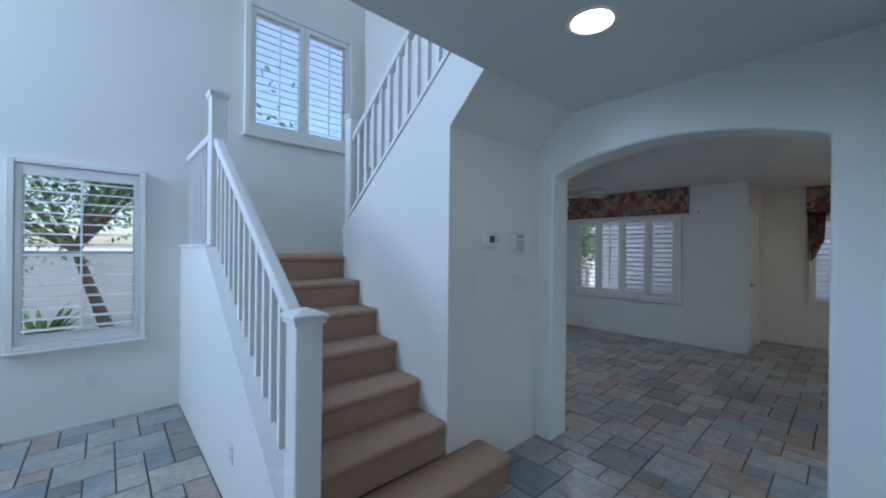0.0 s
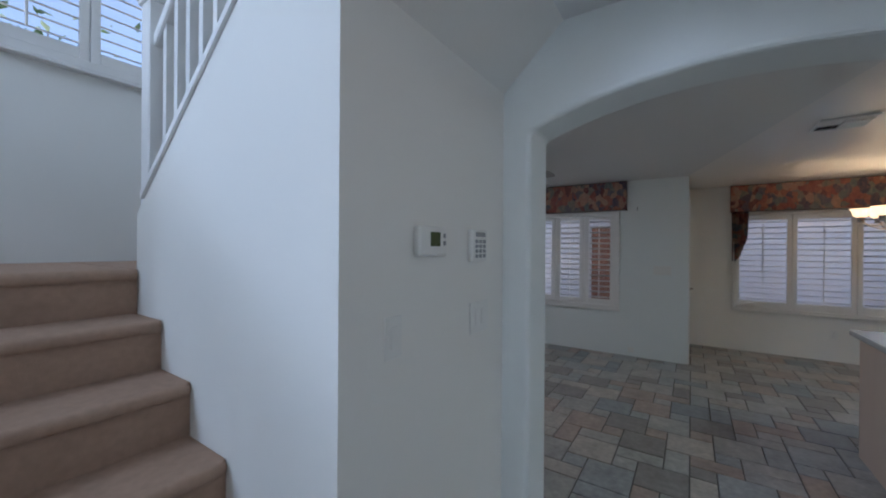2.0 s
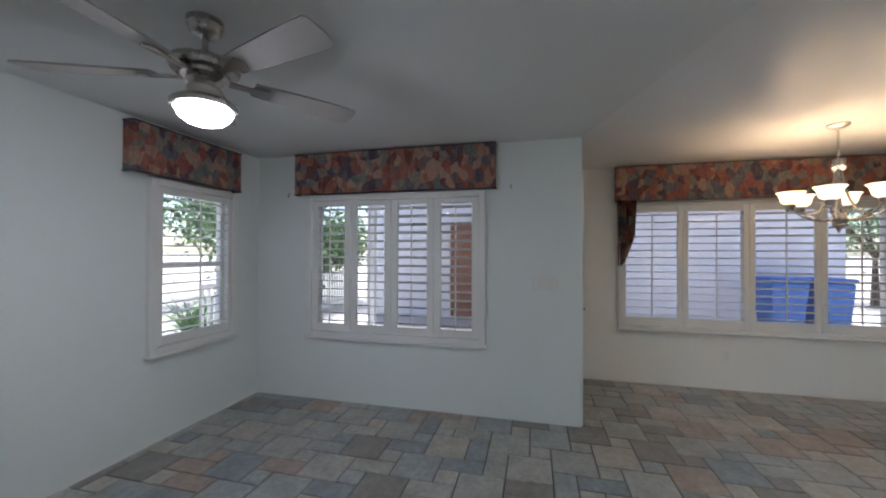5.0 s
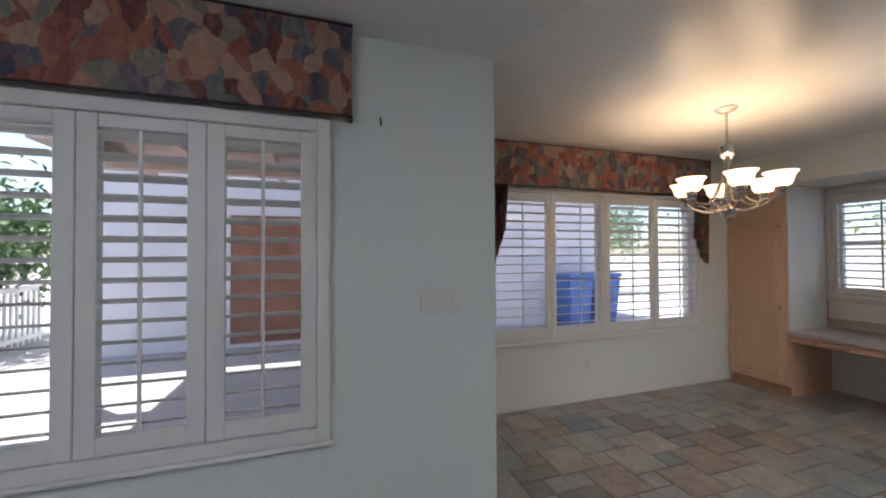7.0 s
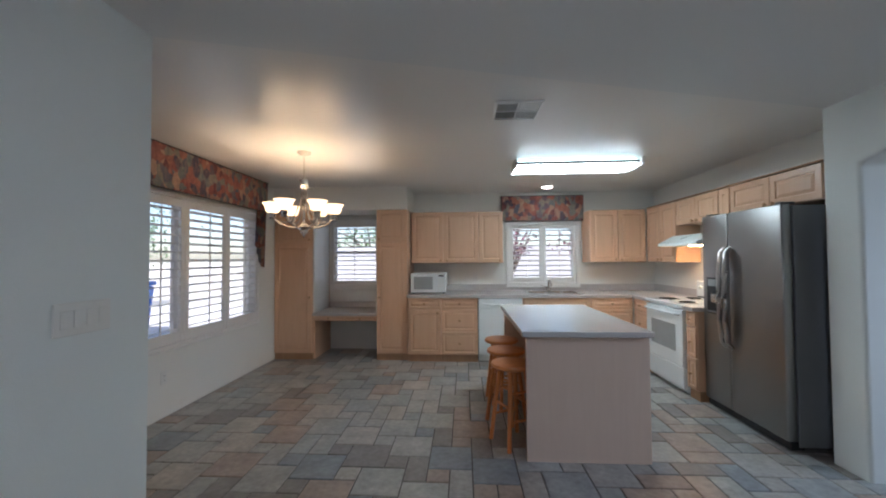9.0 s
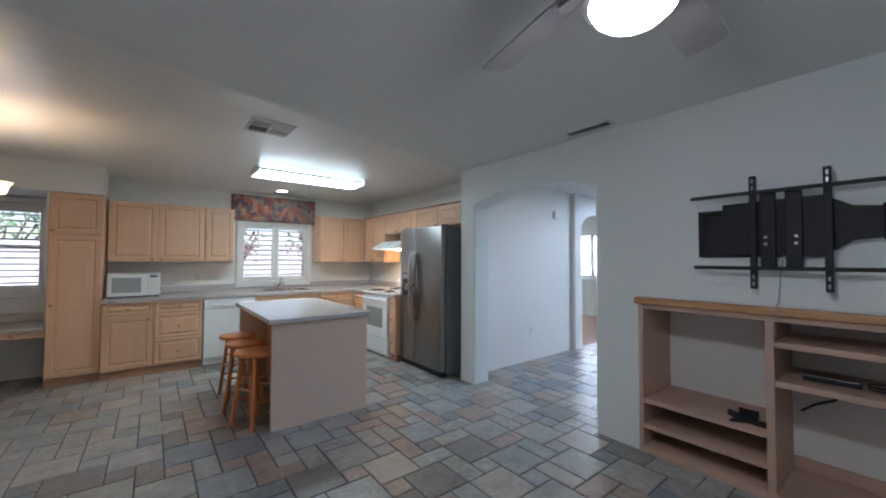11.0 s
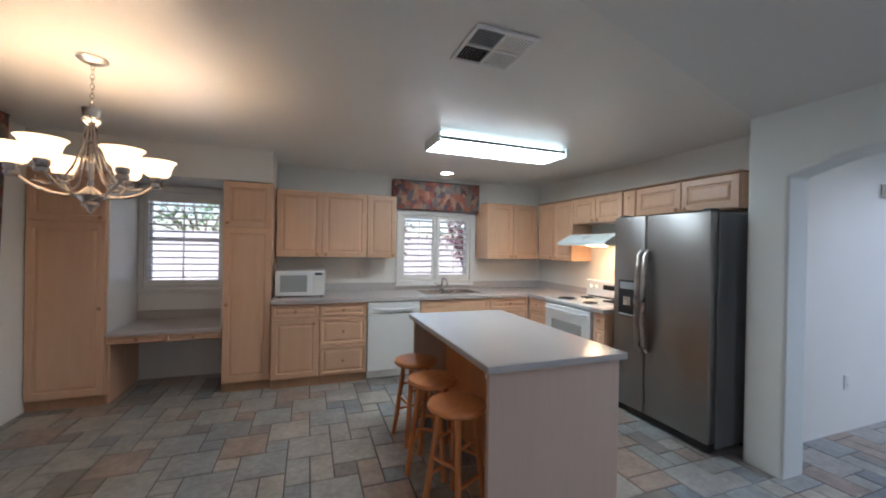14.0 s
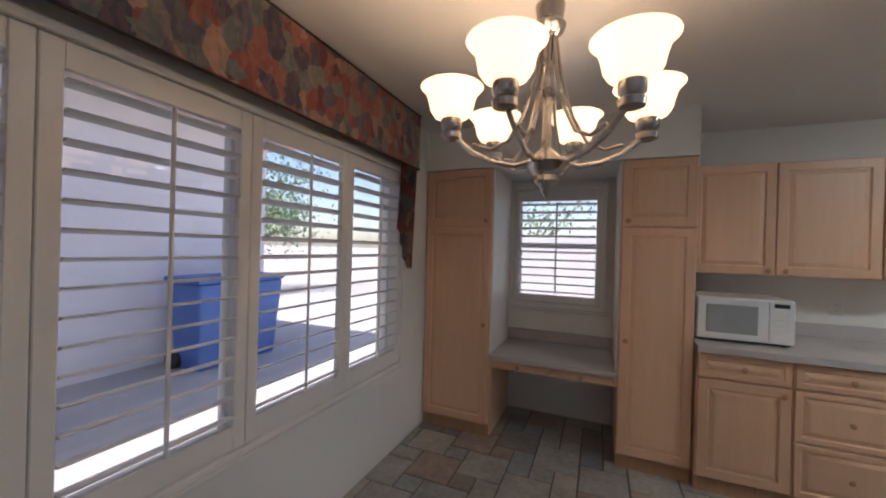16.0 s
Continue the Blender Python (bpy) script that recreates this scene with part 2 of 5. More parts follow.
def part(name, bm, material, parent=None, label="", smooth=False):
    me = bpy.data.meshes.new(name)
    bm.to_mesh(me)
    bm.free()
    me.materials.append(material)
    if smooth:
        me.shade_smooth()
        me.set_sharp_from_angle(angle=radians(40))
    ob = new(name, me)
    if parent:
        ob.parent = parent
    if label:
        ob["label"] = label
    return ob


def thing(name, label, category, group="", m=None):
    ob = new(name)
    ob.empty_display_size = 0.05
    if m is not None:
        ob.matrix_world = m
    return tagged(ob, label, category, group)


def box(bm, x0, x1, y0, y1, z0, z1, bevel=0.0, seg=1):
    m = Matrix.Translation(((x0 + x1) / 2, (y0 + y1) / 2, (z0 + z1) / 2)) @ Matrix.Diagonal((abs(x1 - x0), abs(y1 - y0), abs(z1 - z0), 1))
    r = bmesh.ops.create_cube(bm, size=1, matrix=m)
    if bevel:
        es = list({e for v in r["verts"] for e in v.link_edges})
        bmesh.ops.bevel(bm, geom=es, offset=bevel, segments=seg, affect='EDGES', profile=0.5)
    return bm


def bx(x0, x1, y0, y1, z0, z1, bevel=0.0, seg=1):
    return box(bmesh.new(), x0, x1, y0, y1, z0, z1, bevel, seg)


def rod(bm, a, b, r0, r1=None, n=10):
    a, b = Vector(a), Vector(b)
    d = b - a
    m = Matrix.Translation((a + b) / 2) @ d.to_track_quat('Z', 'Y').to_matrix().to_4x4()
    bmesh.ops.create_cone(bm, cap_ends=True, segments=n, radius1=r0, radius2=r0 if r1 is None else r1, depth=d.length, matrix=m)
    return bm


def spin(bm, profile, n=20, m=Matrix()):
    """A turned body from (radius, height) pairs, round z."""
    rings = []
    for r, z in profile:
        rings.append([bm.verts.new(m @ Vector((r * math.cos(6.28319 * k / n), r * math.sin(6.28319 * k / n), z))) for k in range(n)])
    for a, b in zip(rings, rings[1:]):
        for k in range(n):
            bm.faces.new((a[k], a[(k + 1) % n], b[(k + 1) % n], b[k]))
    for ring, rev in ((rings[0], True), (rings[-1], False)):
        if profile[0 if rev else -1][0] > 1e-4:
            bm.faces.new(list(reversed(ring)) if rev else ring)
    return bm


def tube(bm, pts, r, n=8):
    """A bent round bar through the points."""
    pts = [Vector(p) for p in pts]
    rings = []
    for i, p in enumerate(pts):
        d = (pts[min(i + 1, len(pts) - 1)] - pts[max(i - 1, 0)]).normalized()
        q = d.to_track_quat('Z', 'Y')
        rings.append([bm.verts.new(p + q @ Vector((r * math.cos(6.28319 * k / n), r * math.sin(6.28319 * k / n), 0))) for k in range(n)])
    for a, b in zip(rings, rings[1:]):
        for k in range(n):
            bm.faces.new((a[k], a[(k + 1) % n], b[(k + 1) % n], b[k]))
    bm.faces.new(list(reversed(rings[0])))
    bm.faces.new(rings[-1])
    return bm


def prism(bm, poly, axis, lo, hi):
    """A flat outline, pushed along an axis. poly: pairs in the two other axes, in order."""
    def at(p, w):
        v = list(p)
        v.insert(axis, w)
        return Vector(v)
    a = [bm.verts.new(at(p, lo)) for p in poly]
    b = [bm.verts.new(at(p, hi)) for p in poly]
    bm.faces.new(a)
    bm.faces.new(list(reversed(b)))
    for k in range(len(poly)):
        bm.faces.new((a[k], b[k], b[(k + 1) % len(poly)], a[(k + 1) % len(poly)]))
    bmesh.ops.recalc_face_normals(bm, faces=bm.faces[:])
    return bm


def holed(axis, lo, hi, u0, u1, z0, z1, holes):
    """A wall slab across axis (0 or 1), with rectangular openings (u0, u1, z0, z1) through it."""
    bm = bmesh.new()
    us = sorted({u0, u1, *[h[0] for h in holes], *[h[1] for h in holes]})
    zs = sorted({z0, z1, *[h[2] for h in holes], *[h[3] for h in holes]})

    def solid(i, k):
        if not (0 <= i < len(us) - 1 and 0 <= k < len(zs) - 1):
            return False
        u, z = (us[i] + us[i + 1]) / 2, (zs[k] + zs[k + 1]) / 2
        return not any(h[0] < u < h[1] and h[2] < z < h[3] for h in holes)

    def v(u, w, z):
        return bm.verts.new((w, u, z) if axis == 0 else (u, w, z))
    for i in range(len(us) - 1):
        for k in range(len(zs) - 1):
            if not solid(i, k):
                continue
            a, b, c, d = us[i], us[i + 1], zs[k], zs[k + 1]
            for w in (lo, hi):
                bm.faces.new((v(a, w, c), v(b, w, c), v(b, w, d), v(a, w, d)))
            for di, dk, p, q in ((-1, 0, (a, c), (a, d)), (1, 0, (b, c), (b, d)), (0, -1, (a, c), (b, c)), (0, 1, (a, d), (b, d))):
                if not solid(i + di, k + dk):
                    bm.faces.new((v(p[0], lo, p[1]), v(q[0], lo, q[1]), v(q[0], hi, q[1]), v(p[0], hi, p[1])))
    bmesh.ops.remove_doubles(bm, verts=bm.verts[:], dist=1e-5)
    bmesh.ops.recalc_face_normals(bm, faces=bm.faces[:])
    return bm


def structure(name, bm, material, label):
    return tagged(part(name, bm, material), label, kind="structure")


def arch_line(u0, u1, spring, rise, n=20):
    """Points of a segmental arch from u1 back to u0."""
    w, mid = (u1 - u0) / 2, (u0 + u1) / 2
    r = (w * w + rise * rise) / (2 * rise)
    a = math.asin(min(1, w / r))
    return [(mid + r * math.sin(a - 2 * a * k / n), spring + rise - r + r * math.cos(a - 2 * a * k / n)) for k in range(n + 1)]


def soften(bm, test, offset=0.02, seg=3):
    es = [e for e in bm.edges if len(e.link_faces) == 2 and e.calc_face_angle(0) > 0.6 and test((e.verts[0].co + e.verts[1].co) / 2, e)]
    bmesh.ops.bevel(bm, geom=es, offset=offset, segments=seg, affect='EDGES', profile=0.5)
    return bm


# ---- large structure ----
C = 2.44          # ceiling
XA0, XA1 = 3.383, 3.617   # arch wall, between hall and family room
XE, XD = 7.545, 8.84    # east walls of the family room and of the dining end
YN, YR, YS, YF = 4.54, 1.34, -2.89, 4.52  # north, return, south, foyer north
XW = 3.22         # west kitchen wall
XDOOR = -2.2      # front door wall
YH, YHB = 0.20, 0.11   # south wall of the hall, both faces
TOPZ = 5.0        # ceiling of the stairwell

# arch wall with the low niche for the media shelves
bm = bmesh.new()
poly = [(0.21, 0), (0.21, C), (2.24, C), (2.24, 0), (1.902, 0)] + arch_line(0.453, 1.902, 2.0, 0.135) + [(0.453, 0)]
prism(bm, poly, 0, XA0, XA1)
soften(bm, lambda c, e: (0.44 < c.y < 1.91 and c.z > 0.02 and c.z < 2.3) or (abs(c.y - 0.21) < 0.01 and abs(c.x - XA1) < 0.01 and 0.1 < c.z < 2.4), 0.022)
wall_arch = structure("wall_arch", bm, WALL_COOL, "smooth white-painted wall with a wide segmental archway and rounded corners")
structure("wall_media", bx(XA0, XA1, 2.24, YN, 1.125, C), WALL_COOL, "white wall above the built-in media shelves")
structure("wall_media_back", bx(3.10, 3.13, 2.26, YN, 0, 1.3), WALL_COOL, "white back wall of the recessed shelf niche")

W1 = (2.15, 3.93, 0.635, 2.02)
W2 = (-1.765, 0.80, 0.62, 2.03)
WN = (6.39, 7.22, 0.68, 2.02)
WK = (4.36, 5.47, 0.985, 1.97)
WD = (7.44, 8.268, 0.965, 2.075)
WL = (0.357, 1.147, 0.655, 2.083)
WU = (1.91, 3.12, 2.59, 3.95)


def inset(w, d=0.055):
    return (w[0] + d, w[1] - d, w[2] + d, w[3] - d)


structure("wall_east_family", holed(0, XE, XE + 0.15, YR, YN + 0.15, 0, C, [inset(W1)]), WALL_COOL, "pale cool-white wall with a shuttered window")
DOOR_R = (7.64, 8.47, 0.0, 2.05)
structure("wall_return", holed(1, YR, YR + 0.15, XE + 0.15, XD + 0.15, 0, C, [DOOR_R]), WALL, "cream wall return with a white door")
structure("wall_east_dining", holed(0, XD, XD + 0.15, YS - 0.15, YR, 0, C, [inset(W2)]), WALL, "cream dining wall with a wide shuttered window")
structure("wall_south", holed(1, YS - 0.15, YS, XW - 0.15, XD, 0, C, [inset(WK), inset(WD)]), WALL, "cream kitchen wall with two shuttered windows")
structure("wall_west_kitchen", bx(XW - 0.15, XW, YS, YHB, 0, C), WALL, "cream wall behind the cooker and refrigerator")
structure("wall_north", holed(1, YN, YN + 0.15, XA1, XE, 0, C, [inset(WN)]), WALL_COOL, "pale cool-white wall with a shuttered window")
structure("soffit", bx(6.92, XD, YS, -2.20, 2.115, C), WALL, "cream boxed soffit over the tall pantry cabinets")

# hall and foyer
bm = bmesh.new()
poly = [(XDOOR, 0), (XDOOR, C + 0.3), (XA0, C + 0.3), (XA0, 0), (1.12, 0)] + arch_line(0.08, 1.12, 1.78, 0.37) + [(0.08, 0)]
prism(bm, poly, 1, YHB, YH)
structure("wall_hall_south", bm, WALL, "white hall wall with a narrow round-headed archway")
structure("wall_pilaster", bx(1.12, 1.32, YH, YH + 0.07, 0, C, 0.015, 2), WALL, "shallow white pilaster beside the narrow archway")
structure("wall_hall_upper", bx(XDOOR, XA0, YHB, YH, C + 0.3, TOPZ), WALL, "white upper wall")
DOOR_F = (0.44, 1.34, 0.0, 2.07)
# the high opening is invented, to let the foyer fill lamp in
structure("wall_front", holed(0, XDOOR - 0.15, XDOOR, YHB, YF + 0.15, 0, TOPZ, [DOOR_F, (2.9, 4.2, 2.7, 4.5)]), WALL, "white entrance wall with the front door and an added, unseen high opening")
structure("wall_foyer_north", holed(1, YF, YF + 0.15, XDOOR, XA0, 0, TOPZ, [inset(WL), inset(WU)]), WALL, "white two-storey wall with shuttered windows")
structure("wall_stair_east", bx(XA0 - 0.10, XA0, 2.03, YF, C, TOPZ), WALL, "white upper wall of the stairwell")
structure("wall_stair_far", bx(XA0 + 0.005, XA0 + 0.1, -0.0, 2.03, C + 0.3, TOPZ), WALL, "white upper landing wall")
structure("wall_thermostat", bx(2.55, XA0, 2.03, 2.15, 0, 2.29), WALL, "white wall under the upper stair flight")

# ceilings
bm = bmesh.new()
prism(bm, [(XA1, 0.24), (XE, YR), (XE, YN), (XA1, YN)], 2, C, C + 0.12)
structure("ceiling_family", bm, CEIL_FLAT, "flat white painted ceiling")
bm = bmesh.new()
prism(bm, [(XW, YS), (XD, YS), (XD, YR), (XE, YR), (XA1, 0.24), (XW, 0.24)], 2, C, C + 0.12)
structure("ceiling_kitchen", bm, CEIL_GLOSS, "glossy white painted kitchen ceiling")
bm = bmesh.new()
prism(bm, [(0.05, YH), (XA0, YH), (XA0, 1.76), (1.42, 1.76)], 2, C, C + 0.30)
structure("ceiling_hall", bm, CEIL_FLAT, "white hall ceiling under the upper floor")
structure("ceiling_stairwell", bx(XDOOR, XA0 + 0.1, YHB, YF, TOPZ, TOPZ + 0.1), CEIL_FLAT, "white stairwell ceiling")
# out of view; north eave carried out to keep sun off the foyer windows
structure("roof_upper", bx(XDOOR - 1.0, XA0 + 0.3, YH - 1.0, YF + 1.2, TOPZ + 0.15, TOPZ + 0.28), MAPLE_DARK, "unseen upper roof slab, eaves deepened to shade the windows")
structure("roof", bx(XA0 + 0.2, XD + 0.75, YS - 0.75, YN + 0.75, C + 0.22, C + 0.34), MAPLE_DARK, "low roof slab with eaves")

# room beyond the narrow archway
structure("wall_den_south", bx(XDOOR, XW - 0.15, -2.6, -2.45, 0, C), WALL, "cream back wall of the den")
structure("wall_den_west", holed(0, XDOOR - 0.15, XDOOR, -2.6, YHB, 0, C, [(-2.25, -0.65, 0.95, 2.05)]), WALL, "cream side wall of the den with a window")
structure("ceiling_den", bx(XDOOR, XW - 0.15, -2.45, YHB, C, C + 0.12), CEIL_FLAT, "white den ceiling")

structure("carpet_den", bx(XDOOR, XW - 0.16, -2.45, 0.15, -0.007, 0.008), CARPET, "tan den carpet")

# floor bed
structure("floor", bx(XDOOR, XD, YS, YF, -0.12, -0.008), GROUT, "dark grout bed under the tile floor")
# stair: walls under and beside the flights
bm = bmesh.new()
prism(bm, [(3.38, 0), (3.38, 1.625), (1.58, 2.966), (1.58, 2.745), (1.76, 2.745), (1.76, 2.44), (2.03, 2.19), (2.03, 0)], 0, 2.43, 2.55)
structure("wall_stair", bm, WALL, "white wall beside the stairs, its top raked with the upper flight")
bm = bmesh.new()
prism(bm, [(2.15, 2.08), (2.03, 2.19), (1.76, 2.44), (1.76, 2.74), (2.15, 2.42)], 0, 2.55, XA0)
structure("stair_soffit", bm, WALL, "white raked underside of the upper stair flight")
bm = bmesh.new()
prism(bm, [(3.38, 1.20), (3.38, 1.45), (2.15, 2.36), (2.15, 2.08)], 0, 2.55, XA0 - 0.1)
structure("upper_flight", bm, CARPET, "tan carpeted upper stair flight")
bm = bmesh.new()
prism(bm, [(1.79, 0), (1.79, 0.365), (3.36, 1.43), (YF, 1.43), (YF, 0)], 0, 1.40, 1.51)
structure("wall_stair_knee", bm, WALL, "white low wall beside the lower stair flight")
structure("wall_landing_back", bx(2.55, 3.09, 3.38, 3.48, 0, 1.2), WALL, "white wall under the stair landing")

# ---- windows with plantation shutters ----


def place(axis, sign, face):
    """A map from (along the wall, out into the room, up) to the world."""
    if axis == 0:
        return lambda u, w, z: (face + sign * w, u, z)
    return lambda u, w, z: (u, face + sign * w, z)


def pbox(bm, P, u0, u1, w0, w1, z0, z1, bevel=0.0, seg=1):
    a, b = P(u0, w0, z0), P(u1, w1, z1)
    return box(bm, min(a[0], b[0]), max(a[0], b[0]), min(a[1], b[1]), max(a[1], b[1]), z0, z1, bevel, seg)


def louver_mesh(axis, length, depth, tilt):
    bm = bmesh.new()
    n = 10
    poly = []
    for k in range(n):
        a = 6.28319 * k / n
        x, z = depth / 2 * math.cos(a), 0.0055 * math.sin(a)
        poly.append((x * math.cos(tilt) - z * math.sin(tilt), x * math.sin(tilt) + z * math.cos(tilt)))
    prism(bm, poly, 1 - axis, -length / 2, length / 2)
    me = bpy.data.meshes.new("louver")
    bm.to_mesh(me)
    bm.free()
    me.materials.append(SHUT)
    me.shade_smooth()
    me.set_sharp_from_angle(angle=radians(50))
    return me


def shutter_window(name, label, axis, sign, face, W, panels, tilts, pitch=0.077, depth=0.062, midrail=False, sash=True, low=0.13, high=0.11, d=0.055, st=0.048):
    P = place(axis, sign, face)
    u0, u1, z0, z1 = W
    root = new(name)
    root.location = P((u0 + u1) / 2, 0.0, z0)
    tagged(root, label, kind="structure")
    inv = Matrix.Translation(root.location).inverted()

    def add(nm, bm, m, parent=root, lab="", smooth=False):
        o = part(nm, bm, m, parent, lab, smooth)
        o.matrix_parent_inverse = inv if parent is root else parent.matrix_world.inverted()
        return o
    bm = bmesh.new()
    pbox(bm, P, u0, u0 + d, 0.0, 0.052, z0, z1, 0.004)
    pbox(bm, P, u1 - d, u1, 0.0, 0.052, z0, z1, 0.004)
    pbox(bm, P, u0 + d, u1 - d, 0.0, 0.050, z1 - d, z1, 0.004)
    pbox(bm, P, u0 + d, u1 - d, 0.0, 0.050, z0, z0 + d, 0.004)
    add("window_frame", bm, SHUT)
    bm = bmesh.new()
    pbox(bm, P, u0 - 0.012, u1 + 0.012, 0.0, 0.058, z0 - 0.022, z0 - 0.001, 0.005)
    add("window_sill", bm, SHUT)
    # outer sash and pane, set back in the wall
    bm = bmesh.new()
    for a, b, c, e in ((u0 + d, u0 + d + 0.04, z0 + d, z1 - d), (u1 - d - 0.04, u1 - d, z0 + d, z1 - d)):
        pbox(bm, P, a, b, -0.10, -0.055, c, e)
    for c, e in ((z0 + d, z0 + d + 0.04), (z1 - d - 0.04, z1 - d)):
        pbox(bm, P, u0 + d + 0.04, u1 - d - 0.04, -0.10, -0.055, c, e)
    if midrail:
        zm = (z0 + z1) / 2 - 0.02
        pbox(bm, P, u0 + d + 0.04, u1 - d - 0.04, -0.099, -0.056, zm, zm + 0.045)
    elif u1 - u0 > 1:
        um = (u0 + u1) / 2
        pbox(bm, P, um - 0.025, um + 0.025, -0.099, -0.056, z0 + d + 0.04, z1 - d - 0.04)
    add("sash", bm, TRIM)
    bm = bmesh.new()
    pbox(bm, P, u0 + d + 0.03, u1 - d - 0.03, -0.082, -0.078, z0 + d + 0.03, z1 - d - 0.03)
    pane = add("pane", bm, GLASS)
    pane.visible_shadow = False
    # shutter leaves
    span = (u1 - u0 - 2 * d) / panels
    order = range(panels)
    for k in order:
        a, b = u0 + d + span * k + 0.002, u0 + d + span * (k + 1) - 0.002
        bm = bmesh.new()
        pbox(bm, P, a, a + st, 0.006, 0.036, z0 + d + 0.003, z1 - d - 0.003, 0.003)
        pbox(bm, P, b - st, b, 0.006, 0.036, z0 + d + 0.003, z1 - d - 0.003, 0.003)
        pbox(bm, P, a + st, b - st, 0.007, 0.034, z0 + d + 0.003, z0 + low, 0.003)
        pbox(bm, P, a + st, b - st, 0.007, 0.034, z1 - high, z1 - d - 0.003, 0.003)
        leaf = add("shutter_leaf", bm, SHUT)
        bpy.context.view_layer.update()
        lo, hi = z0 + low + 0.03, z1 - high - 0.03
        n = max(2, round((hi - lo) / pitch))
        tilt = radians(tilts[k % len(tilts)]) * (sign if axis == 0 else sign)
        me = louver_mesh(axis, b - a - 2 * st - 0.006, depth, tilt)
        for i in range(n + 1):
            o = new("louver", me)
            o.parent = leaf
            o.matrix_parent_inverse = leaf.matrix_world.inverted()
            o.location = P((a + b) / 2, 0.021, lo + (hi - lo) * i / n)
        bm = bmesh.new()
        um = (a + b) / 2
        pbox(bm, P, um - 0.007, um + 0.007, 0.052, 0.062, lo - 0.02, hi + 0.02, 0.003)
        r = add("tilt_rod", bm, SHUT, leaf)
    return root


shutter_window("window_1", "white four-leaf plantation shutters, louvres open, in the family room", 0, -1, XE, W1, 4, [22, 22, 14, 14], st=0.064)
shutter_window("window_2", "white four-leaf plantation shutters, louvres open, at the dining end", 0, -1, XD, W2, 4, [18, 18, 10, 10], pitch=0.078, st=0.05, d=0.03)
shutter_window("window_3", "white single-leaf plantation shutter over a bright window", 1, -1, YN, WN, 1, [3], midrail=True)
shutter_window("window_4", "white two-leaf plantation shutters over the kitchen sink", 1, 1, YS, WK, 2, [18], pitch=0.076, high=0.10)
shutter_window("window_5", "white plantation shutter over the built-in desk", 1, 1, YS, WD, 1, [14], pitch=0.072, midrail=True, low=0.11, high=0.15, d=0.045, st=0.036)
shutter_window("window_6", "white single-leaf plantation shutter beside the stairs", 1, -1, YF, WL, 1, [-9], pitch=0.082, midrail=True, low=0.115, high=0.125, d=0.04, st=0.034)
shutter_window("window_7", "white two-leaf plantation shutters high over the stair landing", 1, -1, YF, WU, 2, [-18], pitch=0.078)
shutter_window("window_8", "white shuttered den window", 0, 1, XDOOR, (-2.3, -0.6, 0.9, 2.1), 2, [10])


# added fill lamp, out of view in an invented high opening, to light the foyer
lamp("foyer_fill_daylight", 'AREA', look((XDOOR - 0.02, 3.55, 3.6), (2.4, 2.2, 1.5)), 96, (0.62, 0.79, 1.0), 1.3, 1.7)
lamp("den_window_daylight", 'AREA', look((XDOOR - 0.13, -1.45, 1.5), (2.0, -1.45, 1.3)), 45, (0.75, 0.87, 1.0), 1.5, 1.0)

# ---- doors ----


def panel_door(name, label, axis, sign, face, u0, u1, z1, panels, handle_u, lever=True, lite=False):
    P = place(axis, sign, face)
    root = tagged(part(name, pbox(bmesh.new(), P, u0 + 0.005, u1 - 0.005, -0.05, -0.008, 0.012, z1 - 0.006, 0.002), TRIM), label, kind="structure")
    bm = bmesh.new()
    pbox(bm, P, u0 - 0.06, u0, 0.0, 0.016, 0, z1 + 0.06, 0.003)
    pbox(bm, P, u1, u1 + 0.06, 0.0, 0.016, 0, z1 + 0.06, 0.003)
    pbox(bm, P, u0, u1, 0.0, 0.015, z1, z1 + 0.06, 0.003)
    part("door_casing", bm, TRIM, root)
    for a, b, c, e in panels:
        bm = bmesh.new()
        pbox(bm, P, u0 + a, u0 + b, -0.008, -0.001, c, e, 0.006)
        part("door_panel", bm, TRIM, root)
    if lite:
        # the lite emits by itself, standing in for daylight behind the glass
        bm = bmesh.new()
        pbox(bm, P, u0 + 0.09, u1 - 0.09, -0.008, -0.002, 1.70, 1.93, 0.002)
        part("lite", bm, glow("door_lite_daylight", (0.75, 0.88, 1.0), 2.0), root)
    bm = bmesh.new()
    c = P(handle_u, 0.02, 0.97)
    q = P(handle_u, -0.008, 0.97)
    rod(bm, q, c, 0.026, 0.024, 14)
    t = P(handle_u, 0.045, 0.97)
    rod(bm, c, t, 0.010, 0.010, 10)
    if lever:
        e = P(handle_u + 0.10 * (1 if handle_u < (u0 + u1) / 2 else -1), 0.045, 0.97)
        rod(bm, t, e, 0.009, 0.007, 10)
    else:
        bmesh.ops.create_uvsphere(bm, u_segments=14, v_segments=8, radius=0.028, matrix=Matrix.Translation(t))
    part("door_handle", bm, CHROME, root, "satin nickel handle", True)
    return root


panel_door("door_1", "white panelled door in the dining return, closed", 1, -1, YR, DOOR_R[0], DOOR_R[1], DOOR_R[3],
           [(0.11, 0.38, 0.2, 0.85), (0.45, 0.72, 0.2, 0.85), (0.11, 0.38, 1.0, 1.9), (0.45, 0.72, 1.0, 1.9)], DOOR_R[0] + 0.07, True)
panel_door("door_2", "white panelled front door with a small glass lite, closed", 0, 1, XDOOR, DOOR_F[0], DOOR_F[1], DOOR_F[3],
           [(0.12, 0.42, 0.2, 0.8), (0.5, 0.8, 0.2, 0.8), (0.12, 0.42, 0.95, 1.55), (0.5, 0.8, 0.95, 1.55)], DOOR_F[0] + 0.08, True, True)

